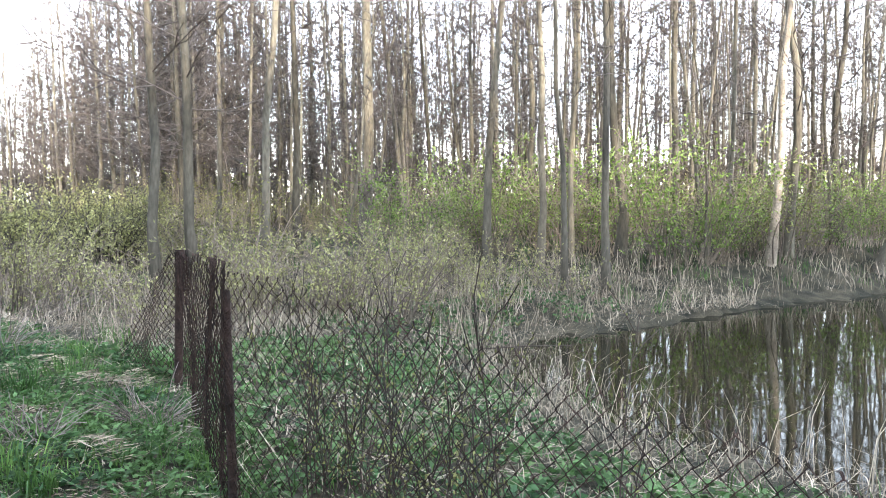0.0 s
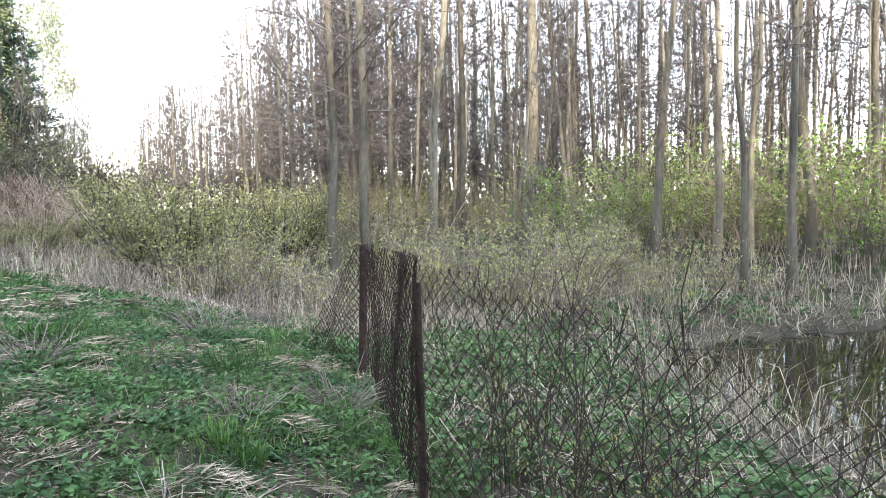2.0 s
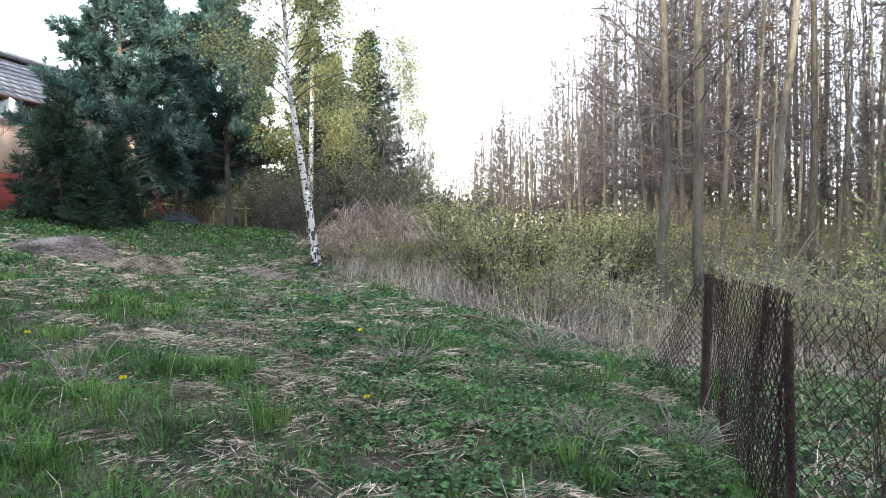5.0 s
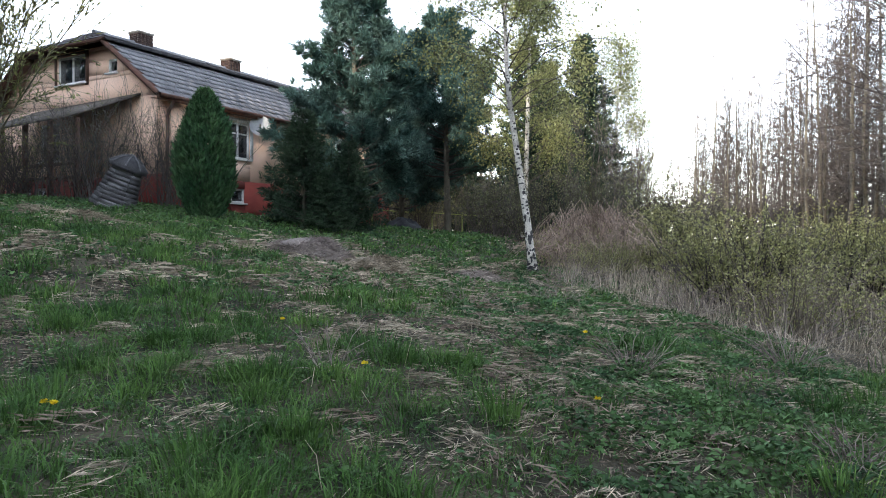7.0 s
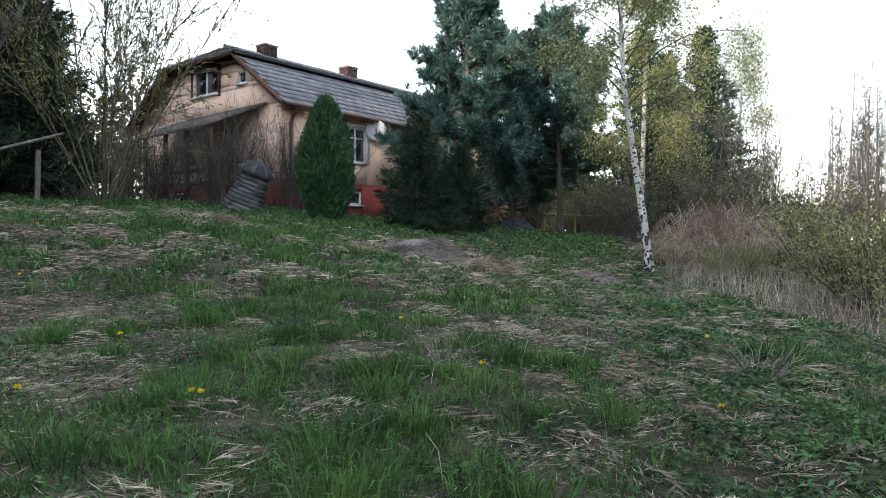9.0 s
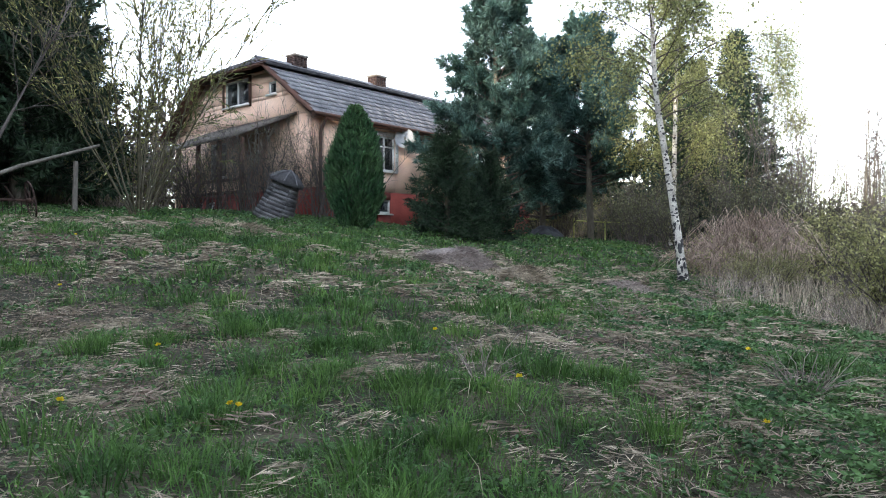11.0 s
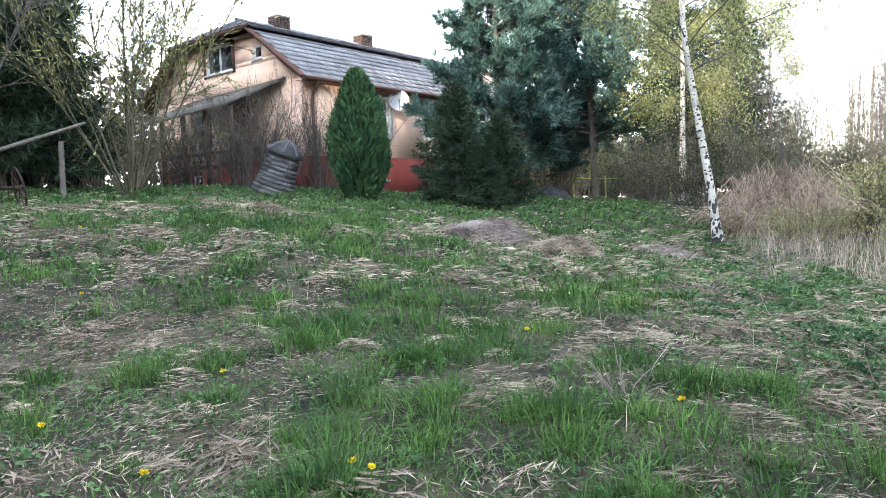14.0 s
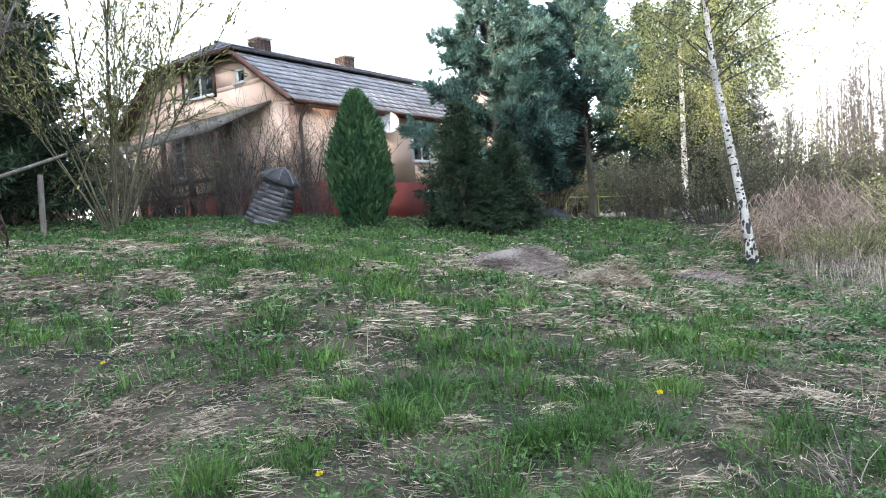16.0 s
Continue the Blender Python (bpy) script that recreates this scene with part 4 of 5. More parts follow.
def pine(seed, h, w, first, r0=0.13):
    """A pine with tufts of long bluish needles at the ends of upswept boughs."""
    rng = np.random.default_rng(seed)
    pts, rad = limb(rng, (0, 0, -0.1), (0, 0, 1), h, r0, 0.12, 8)
    trunk = Geo().tube(pts, rad, 9)
    boughs, fo = Geo(), Geo()
    centres = []
    for i in range(88):
        t = first + (0.97 - first) * (i + rng.uniform()) / 88
        q, _ = along(pts, t)
        f = (t - first) / (1 - first)
        L = w * 0.5 * max(0.1, 1 - f) ** 0.62 * rng.uniform(0.55, 1.15) * (0.75 + 0.25 * min(1, f * 5))
        a = i * 2.4 + rng.uniform(-0.4, 0.4)
        bp, br = limb(rng, q, (np.cos(a), np.sin(a), 0.12 + 0.6 * f), L, 0.03 * (1.2 - f), 0.4, 5, 0.25)
        boughs.tube(bp, br, 4)
        for _ in range(int(7 + 10 * L)):
            q2, d2 = along(bp, rng.uniform(0.3, 1.0) ** 0.7)
            tp, tr = limb(rng, q2, d2 / np.linalg.norm(d2) + rng.normal(size=3) * 0.6 + [0, 0, 0.25], rng.uniform(0.2, 0.5), 0.008, 0.4, 2, 0.3)
            boughs.tube(tp, tr, 3)
            centres.append((tp[1], tp[2] - tp[1]))
            centres.append((tp[2], tp[2] - tp[1]))
    for c, d in centres:
        n = 40
        d = d / np.linalg.norm(d)
        dirs = rng.normal(size=(n, 3)) * 0.55 + d * 1.0
        ln = rng.uniform(0.14, 0.26, n)
        fo.leaves(np.repeat(c[None], n, 0) + rng.normal(size=(n, 3)) * 0.03, dirs, ln * 0.11, ln, rng, 0.1)
    return trunk, boughs, fo


p1 = fir("pine_tree", pine(71, 7.9, 5.0, 0.1), at_ground(-0.15, 21.3), "bushy blue-green pine beside the house", M_PINE, "pines beside the house")
fir("pine_tree", pine(72, 7.4, 5.0, 0.26), at_ground(3.2, 24.3), "blue-green pine with a bare lower trunk", M_PINE, "pines beside the house")
dark = copy_thing(p1, pose(*at_ground(1.8, 27.0), 0, 0, 70))
dark.scale = (0.95, 0.95, 0.95)


def thuja(at):
    """A dense egg-shaped column of upright sprays."""
    rng = np.random.default_rng(81)
    ob = thing("thuja", pose(*at), "dense dark green egg-shaped thuja on the lawn", "tree")
    part("trunk", Geo().tube([(0, 0, -0.1), (0, 0, 1.4), (0, 0, 2.7)], [0.07, 0.05, 0.01], 8), M_BARK, ob)
    st, fo = Geo(), Geo()
    n = 15000
    t = rng.uniform(0, 1, n)
    prof = 0.66 * np.sin(np.pi * np.clip(t * 0.93 + 0.06, 0, 1) ** 0.82) ** 0.72
    a = rng.uniform(0, 6.283, n)
    lump = 1 + 0.09 * np.sin(a * 5 + t * 9) + 0.06 * np.sin(a * 11 - t * 17)
    r = prof * lump * np.sqrt(rng.uniform(0.45, 1.0, n))
    base = np.stack([np.cos(a) * r, np.sin(a) * r, 0.06 + t * 2.9], 1)
    d = np.stack([np.cos(a) * 0.45, np.sin(a) * 0.45, np.full(n, 1.0)], 1) + rng.normal(size=(n, 3)) * 0.3
    fo.leaves(base, d, 0.05, rng.uniform(0.09, 0.19, n), rng, 0.2)
    for i in range(40):
        b = 6.283 * i / 40
        st.tube([(0, 0, 0.1), (np.cos(b) * 0.3, np.sin(b) * 0.3, 0.6 + 0.02 * i), (np.cos(b) * 0.35, np.sin(b) * 0.35, 1.2 + 0.035 * i)], [0.015, 0.012, 0.005], 4)
    part("bough_frame", st, M_TWIG, ob, kind="stuff")
    part("foliage", fo, M_THUJA, ob, kind="stuff")


thuja(at_ground(-3.66, 16.76))


def stool_tree(name, at, seed, stems, h, spreadk, label, leaf, leaves, lsize=0.07, twigs=10, thick=1.0, bark=M_TWIG):
    """A many-stemmed tree, its limbs fanning up from one stool."""
    rng = np.random.default_rng(seed)
    ob = thing(name, pose(*at), label, "tree")
    tw, fo, tips = Geo(), Geo(), []
    for i in range(stems):
        a = i * 6.283 / stems + rng.uniform(-0.3, 0.3)
        tilt = spreadk * rng.uniform(0.15, 1.0)
        bp, br = limb(rng, (np.cos(a) * 0.12, np.sin(a) * 0.12, -0.1), (np.cos(a) * tilt, np.sin(a) * tilt, 1), h * rng.uniform(0.75, 1.05), thick * rng.uniform(0.028, 0.048), 0.3, 7, 0.05)
        part("stem", Geo().tube(bp, br, 6), bark, ob)
        for _ in range(twigs):
            q, qd = along(bp, rng.uniform(0.3, 1))
            tp, tr = limb(rng, q, qd / np.linalg.norm(qd) * 1.1 + rng.normal(size=3) * 0.45, h * rng.uniform(0.12, 0.3), 0.012 * thick, 0.35, 3, 0.1)
            tw.tube(tp, np.maximum(tr, 0.007 * thick), 3)
            for s in range(3):
                tips.append((tp[s], tp[s + 1]))
            for _ in range(5):
                q2, qd2 = along(tp, rng.uniform(0.2, 1))
                e = q2 + (qd2 / np.linalg.norm(qd2) + rng.normal(size=3) * 0.5) * h * rng.uniform(0.03, 0.09)
                tw.tube([q2, e], [0.007 * thick, 0.005 * thick], 3)
                tips.append((q2, e))
    tips = np.array(tips)
    part("twig_spray", tw, bark, ob, kind="stuff")
    if leaves:
        pick, u = rng.integers(0, len(tips), leaves), rng.uniform(size=(leaves, 1))
        fo.leaves(tips[pick, 0] * (1 - u) + tips[pick, 1] * u, tips[pick, 1] - tips[pick, 0] + rng.normal(size=(leaves, 3)) * 0.05, lsize * 0.3, lsize * rng.uniform(0.7, 1.4, leaves), rng)
        part("foliage", fo, leaf, ob, kind="stuff")
    return ob


stool_tree("goat_willow", at_ground(-8.6, 15.8), 91, 15, 6.6, 0.62, "many-stemmed willow with narrow young leaves before the house", M_BUD, 15000, 0.1, 22, 0.62, M_WILLOWSTEM)
stool_tree("garden_tree", at_ground(-9.6, 11.0), 92, 7, 5.0, 0.8, "bare spreading fruit tree at the lawn's side", M_BUD, 500, 0.05, 13)
# tangled bare shrubs against the porch
for k, (x, y, h) in enumerate(((-6.6, 19.4, 2.9), (-7.6, 20.4, 3.0), (-8.9, 20.8, 2.8), (-5.6, 20.6, 3.2), (-4.9, 20.9, 2.8), (-10.3, 21.6, 2.4))):
    bush("lilac_bush", shrub(200 + k, 2.4, h, 34, M_BUD, 600, 0.05, 0.6, 1.0, 18), at_ground(x, y), "bare tangled lilac bush before the house", M_BUD, group="bare lilacs by the porch")
for k, (x, y, h) in enumerate(((5.4, 20.0, 2.3), (6.8, 19.2, 2.3), (4.4, 22.0, 2.0), (8.2, 19.8, 2.4), (7.6, 22.2, 2.5), (9.8, 20.5, 2.6), (2.4, 28.5, 2.6), (6.0, 27.5, 3), (-0.6, 25, 2.2))):
    bush("hedge_shrub", shrub(220 + k, 2.6, h, 50, M_HEDGE, 4200, 0.06, 0.5, 1.0, 10), at_ground(x, y), "grey-green dense hedge shrub just budding", M_HEDGE, group="hedge shrubs behind the birch")
for k, (x, y, h, s) in enumerate(((11.0, 27, 5.0, 0.4), (12.5, 29, 5, 0.4), (9.3, 27.5, 6.5, 0.3))):
    stool_tree("bare_tree", at_ground(x, y), 240 + k, 8, h, s, "bare grey many-stemmed tree beyond the hedge", M_BUD, 150, 0.05, 16, 0.6)


def bramble(at, seed, w, h, n):
    """A mound of arching dry canes."""
    rng = np.random.default_rng(seed)
    ob = thing("bramble_thicket", pose(*at), "mound of arching pinkish-brown dry bramble canes", "bush")
    g = Geo()
    for _ in range(n):
        a, r = rng.uniform(0, 6.283), np.sqrt(rng.uniform()) * w * 0.4
        b = rng.uniform(0, 6.283)
        top = h * rng.uniform(0.6, 1.08) * np.sqrt(max(0.15, 1 - (r / (w * 0.5)) ** 2))
        L = rng.uniform(0.35, 0.95)
        p0 = np.array([np.cos(a) * r, np.sin(a) * r, -0.05])
        d = np.array([np.cos(b), np.sin(b), 0]) * L
        pts = np.array([p0, p0 + d * 0.2 + [0, 0, top * 0.7], p0 + d * 0.55 + [0, 0, top], p0 + d * 0.9 + [0, 0, top * 0.8], p0 + d * 1.15 + [0, 0, top * 0.45]])
        pts[1:] += rng.normal(size=(4, 3)) * 0.05
        g.tube(pts, [0.006, 0.006, 0.005, 0.004, 0.002], 3)
    part("cane_tangle", g, M_BRAMBLE, ob, kind="stuff")
    m = n * 4
    a, r = rng.uniform(0, 6.283, m), np.sqrt(rng.uniform(size=m)) * w * 0.62
    base = np.stack([np.cos(a) * r, np.sin(a) * r, h * 0.65 * rng.uniform(size=m) ** 1.6], 1)
    part("leafy_shoot", Geo().leaves(base, rng.normal(size=(m, 3)) + [0, 0, 0.5], 0.022, rng.uniform(0.03, 0.07, m), rng), M_WILLOW, ob, "yellowish green young leaves", kind="stuff")


bramble(at_ground(5.0, 14.6), 301, 2.3, 1.45, 800)
bramble(at_ground(4.2, 14.2), 302, 1.3, 0.8, 260)
bush_copies(w1, [(4.7, 13.2)], 0.35, 0.5)

# ---- fence ----
P0, P1, P2 = Vector((1.3, -1.14, 0)), Vector((2.03, 1.63, 0)), Vector((3.5, 3.55, 0))


def post_thing(base, top, r, label):
    ob = thing("fence_post", pose(*base), label, "fence post", "rusty fence posts")
    d = Vector(top) - Vector(base)
    g = Geo().tube([(0, 0, -0.3), d * 0.5, d], [r, r, r], 8)
    g.tube([d * 0.9995, d * 1.0005 + Vector((0, 0, 0.004))], [r, r * 0.2], 8)
    part("tube", g, M_RUST, ob)
    for k in (0.2, 0.5, 0.8):
        part("tie_wire", Geo().tube([d * k + Vector((math.cos(a) * (r + 0.006), math.sin(a) * (r + 0.006), 0.012 * a)) for a in np.linspace(0, 12, 18)], [0.003] * 18, 4), M_RUST, ob)


def mesh_panel(name, a, b, top, bottom, label, pitch=0.033, seed=1, wave=0.03, wire=0.0021, hooks=True):
    """Chain link from a to b: zigzag wires hooked into each other, bowed and rusted; top and bottom give heights along it."""
    rng = np.random.default_rng(seed)
    ob = thing(name, Matrix(), label, "chain-link fence")
    a, b = np.array(a[:2]), np.array(b[:2])
    L = np.linalg.norm(b - a)
    across = np.array([-(b - a)[1], (b - a)[0]]) / L
    g = Geo()
    n = int(L / pitch)
    up = pitch * 1.08
    for i in range(n + 1):
        s = i / n
        k = np.arange(math.ceil(bottom(s) / up), math.floor(top(s) / up) + 1)
        if len(k) < 2:
            continue
        zz = k * up + rng.normal(size=len(k)) * 0.002
        flip = (k + i) % 2
        ss = s * L + (flip - 0.5) * pitch * 1.06 + rng.normal(size=len(k)) * 0.0025
        bow = wave * np.sin(zz * 3.1 + s * 7) + wave * 0.6 * np.sin(s * L * 5.0 + zz * 1.3) + rng.normal(size=len(k)) * 0.003 + 0.006 * flip
        p = a + (b - a) * (ss / L)[:, None] + across * bow[:, None]
        pts = np.concatenate([p, zz[:, None]], 1)
        g.tube(pts, wire * rng.uniform(0.85, 1.2, len(k)), 4)
        if hooks:
            g.tube([pts[-1], pts[-1] + [0.006, 0.004, 0.012], pts[-1] + [0.018, 0.01, 0.004]], [wire, wire, wire * 0.7], 3)
    part("wire_mesh", g, M_RUST, ob, "rusty diamond wire mesh")
    strand = Geo()
    pts = []
    for s in np.linspace(0, 1, 24):
        z = bottom(s) + (top(s) - bottom(s)) * 0.52
        p = a + (b - a) * s + across * wave * math.sin(z * 3.1 + s * 7)
        pts.append((p[0], p[1], z))
    strand.tube(pts, [0.0018] * 24, 4)
    part("tension_wire", strand, M_RUST, ob)
    return ob


g1, g2 = at_ground(*P1[:2]), at_ground(*P2[:2])
z0, z3 = float(height(*P0[:2])), float(height(3.76, 4.5))
post_thing(g1, (2.13, 1.74, 0.6), 0.02, "rusty iron fence post leaning outwards")
post_thing(g2, (3.72, 3.7, 0.64), 0.031, "rusty iron fence post at the fence's end")
mesh_panel("fence_mesh", (2.12, 1.72), (3.66, 3.66), lambda s: 0.715 - 0.07 * s + 0.012 * math.sin(s * 40), lambda s: g1.z + (g2.z - g1.z) * s - 0.02, "rusty chain-link fence stretched between two posts", seed=2, wire=0.0032)
mesh_panel("fence_mesh", P0, (2.12, 1.72), lambda s: 0.3 + 0.42 * s ** 0.8 + 0.012 * math.sin(s * 31), lambda s: z0 + (g1.z - z0) * s, "rusty sagging chain-link fence with a ragged top edge", seed=3, wave=0.03)
mesh_panel("fence_mesh", (3.68, 3.68), (3.76, 4.5), lambda s: 0.64 + (z3 - 0.55) * s ** 1.2, lambda s: g2.z + (z3 - g2.z) * s - 0.03, "torn end of rusty chain-link slumping to the ground", seed=4, wave=0.04, wire=0.0036, pitch=0.028)
# a doubled strip of netting lapped round the leaning post
mesh_panel("fence_mesh", (2.03, 1.62), (2.42, 2.1), lambda s: 0.73 - 0.02 * s, lambda s: g1.z, "doubled strip of rusty chain-link lapped round a post", seed=5, wave=0.02, wire=0.0026)

# ---- garden things ----


def board_mill(at):
    """A small leaning ornamental tower of weathered boards with a black cap."""
    ob = thing("wooden_tower", pose(*at, 3, 21, 8), "leaning grey board tower ornament with black felt cap", "garden ornament")
    rows = 10
    for r in range(rows):
        z, s = r * 0.105, 0.52 - 0.2 * r / rows
        for k in range(6):
            m = Matrix.Rotation(k * math.pi / 3, 4, "Z") @ Matrix.Translation((0, -s * 0.87, z))
            part("board", Geo().box((-s * 0.5, -0.015, 0), (s * 0.5, 0.012, 0.098), m), M_GREYWOOD, ob)
    part("core", Geo().tube([(0, 0, 0), (0, 0, 1.05)], [0.47, 0.29], 6), M_BLACKCAP, ob)
    cap = Geo().tube([(0, 0, 1.02), (0, 0, 1.1), (0, 0, 1.28), (0, 0, 1.38)], [0.44, 0.45, 0.24, 0.03], 8)
    part("cap", cap, M_BLACKCAP, ob, "black felt cap")
    for k in range(8):
        a = k * math.pi / 4
        part("batten", Geo().tube([(math.cos(a) * 0.46, math.sin(a) * 0.46, 1.1), (math.cos(a) * 0.25, math.sin(a) * 0.25, 1.29), (0, 0, 1.4)], [0.02, 0.018, 0.015], 4), M_GREYWOOD, ob)


board_mill(at_ground(-5.95, 17.5, -0.04))


def cart_wheel(parent, m):
    w = new("wheel")
    w.parent = parent
    w.matrix_local = m
    aa = np.linspace(0, 2 * np.pi, 33)
    part("rim", Geo().tube(np.stack([np.cos(aa) * 0.33, np.sin(aa) * 0.33, 0 * aa], 1), [0.016] * 33, 6), M_RUST, w)
    part("hub", Geo().tube([(0, 0, -0.06), (0, 0, 0.06)], [0.045, 0.045], 10), M_RUST, w)
    for k in range(10):
        a = k * math.pi / 5
        part("spoke", Geo().tube([(0.04 * math.cos(a), 0.04 * math.sin(a), 0), (0.325 * math.cos(a), 0.325 * math.sin(a), 0)], [0.007, 0.007], 4), M_RUST, w)


rake = thing("horse_rake", pose(*at_ground(-8.9, 11.5), 0, 0, 25), "old rusty iron farm rake with spoked wheels", "farm implement")
for x in (-0.55, 0.45):
    cart_wheel(rake, pose(x, 0, 0.33, 0, 80, 20))
part("axle", Geo().tube([(-0.6, 0, 0.33), (0.5, 0, 0.33)], [0.025, 0.025], 8), M_RUST, rake)
part("seat_frame", Geo().tube([(-0.1, 0, 0.33), (-0.15, 0.1, 0.62), (-0.25, 0.3, 0.7)], [0.02, 0.018, 0.015], 6).tube([(0.2, 0, 0.33), (0.1, -0.2, 0.55)], [0.015, 0.015], 6), M_RUST, rake)
for k in range(9):
    x = -0.45 + k * 0.1
    part("tine", Geo().tube([(x, 0.02, 0.36), (x, 0.3, 0.42), (x, 0.42, 0.2), (x, 0.34, 0.03)], [0.006] * 4, 4), M_RUST, rake)

gp = at_ground(-9.25, 14.3)
part_post = thing("wooden_post", pose(*gp), "grey weathered wooden post before the spruces", "post")
part("post", Geo().tube([(0, 0, -0.2), (0.01, 0, 0.5), (0.03, 0, 1.15)], [0.058, 0.055, 0.05], 8), M_POLE, part_post)
pole = thing("leaning_pole", pose(*gp), "long bare pole propped on a wooden post", "pole")
part("pole", Geo().tube([(0.5, 0.1, 1.5), (-0.6, -0.9, 0.95), (-1.9, -2.0, 0.12)], [0.03, 0.04, 0.045], 8), M_POLE, pole)

tarp = thing("tarpaulin_heap", pose(*at_ground(1.45, 22.6)) @ Matrix.Scale(0.7, 4), "heap under dark grey tarpaulin beneath the pines", "heap")
rr, aa = np.linspace(0, 1, 9), np.linspace(0, 2 * np.pi, 25)
R, A = np.meshgrid(rr, aa, indexing="ij")
zz = 0.5 * np.cos(R * 1.57) ** 0.5 * (1 + 0.25 * np.sin(A * 3) + 0.12 * np.sin(A * 7 + R * 9)) - 0.05
idx = (np.arange(8)[:, None] * 25 + np.arange(24)[None]).reshape(-1, 1) + np.array([[0, 25, 26, 1]])
part("tarpaulin", Geo().add(np.stack([R * np.cos(A) * 0.95, R * np.sin(A) * 0.6, zz], -1), idx), M_TARP, tarp, smooth=True)

rail = thing("garden_fence", Matrix(), "low yellow-green railing far behind the pines", "fence")
for i in range(7):
    x = -0.5 + i * 1.25
    y = 29.5 - i * 0.15
    g = at_ground(x, y)
    part("post", Geo().tube([g, g + Vector((0, 0, 0.95))], [0.035, 0.035], 6), M_YELLOWGREEN, rail)
    if i < 6:
        h = at_ground(x + 1.25, y - 0.15)
        part("rail", Geo().tube([g + Vector((0, 0, 0.85)), h + Vector((0, 0, 0.85))], [0.025, 0.025], 6), M_YELLOWGREEN, rail)

# ---- grass, herbs, reeds ----
rng = np.random.default_rng(7)


def fields(x, y):
    """Slow patches over the lawn: 0 dry thatch, 1 lush grass."""
    a = np.sin(x * 0.9 + 1.3 * np.sin(y * 0.5)) * np.sin(y * 0.8 + 1.1 * np.sin(x * 0.6 + 1))
    b = np.sin(x * 2.7 + y * 1.1 + 2 + np.sin(y * 1.7)) * np.sin(y * 3.1 - x * 0.7 + np.sin(x * 2.1))
    c = np.sin(x * 7.1 - y * 3.2 + 2 * np.sin(y * 2.3)) * np.sin(y * 6.3 + x * 2.9 + np.sin(x * 3.7))
    d = np.sin(x * 17.0 + 5 * np.sin(y * 4.0)) * np.sin(y * 15.0 + 4 * np.sin(x * 5.0))
    out = 0.55 + 0.13 * a + 0.2 * b + 0.2 * c + 0.14 * d
    for px, py, rx, ry, dip in ((-4.6, 5.4, 1.7, 0.6, 0.45), (-5.9, 8.4, 1.6, 0.7, 0.3), (0.3, 5.6, 1.3, 0.5, 0.4), (1.7, 6.6, 1.2, 0.6, 0.35), (-3.3, 3.1, 0.8, 0.4, 0.35), (-0.9, 7.6, 1.0, 0.4, 0.3), (-7.5, 11.5, 1.5, 0.8, 0.25), (0.9, 3.2, 0.5, 0.3, 0.3), (-1.0, 11.3, 0.8, 0.65, 0.9), (-0.05, 10.3, 0.65, 0.5, 0.9), (1.75, 11.5, 0.6, 0.45, 0.7), (-4.8, 11.7, 0.75, 0.45, 0.6)):
        out = out - dip * np.exp(-(((x - px) / rx) ** 2) - ((y - py) / ry) ** 2)
    return out


def scatter(n, x0, x1, y0, y1, keep):
    x, y = rng.uniform(x0, x1, n), rng.uniform(y0, y1, n)
    m = keep(x, y) > rng.uniform(size=n)
    x, y = x[m], y[m]
    return np.stack([x, y, height(x, y) - 0.01], 1)


def bare_of_house(x, y):
    u = (x + 5.93) * math.sin(radians(37.3)) + (y - 22.36) * math.cos(radians(37.3))
    v = -(x + 5.93) * math.cos(radians(37.3)) + (y - 22.36) * math.sin(radians(37.3))
    return ~((u > -0.1) & (u < HL) & (v > -0.1) & (v < HW))


def lawn(x, y):
    return (beyond(x, y) < 0.4) & bare_of_house(x, y)


def tufts(base, per, radius):
    """Spread each place into a tuft of several blades."""
    b = np.repeat(base, per, 0)
    b[:, :2] += rng.normal(size=(len(b), 2)) * radius
    b[:, 2] = height(b[:, 0], b[:, 1]) - 0.01
    return b


near = lambda x, y: np.clip(1.25 - np.hypot(x + 1, y) / 14, 0.12, 1)
lush = lambda x, y: step(0.3, 0.62, fields(x, y))
dry = lambda x, y: 1 - step(0.34, 0.52, fields(x, y))


weedy = lambda x, y: step(-3.6, -1.8, beyond(x, y))


def tussocks(g, centres, per, radius, h, w):
    """Dense tufts whose blades lean outwards from the middle of each."""
    n = len(centres)
    big = rng.uniform(0.55, 1.5, n)
    off = rng.normal(size=(n, per, 2)) * (radius * big)[:, None, None]
    p = np.concatenate([centres[:, None, :2] + off, np.zeros((n, per, 1))], 2).reshape(-1, 3)
    p[:, 2] = height(p[:, 0], p[:, 1]) - 0.01
    lean = np.concatenate([off / (radius * 2.2), np.zeros((n, per, 1))], 2).reshape(-1, 3) + rng.normal(size=(n * per, 3)) * [0.3, 0.3, 0]
    hh = np.repeat((h[0] + (h[1] - h[0]) * rng.uniform(size=n)) * np.sqrt(big), per) * rng.uniform(0.5, 1.1, n * per)
    g.blades(p, lean, hh, w, rng)


def litter(g, base, angle, length, width, lift, tilt=0.12):
    """Flat-lying strips of dead grass."""
    n = len(base)
    a = angle + rng.normal(size=n) * 0.5
    d = np.stack([np.cos(a), np.sin(a), rng.normal(size=n) * tilt], 1)
    ln = length[0] + (length[1] - length[0]) * rng.uniform(size=n) ** 1.6
    p = base + [0, 0, 0.012]
    p[:, 2] += lift * rng.uniform(size=n)
    g.leaves(p - d * ln[:, None] * 0.5, d, width * rng.uniform(0.7, 1.5, n), ln, rng, 0.12)


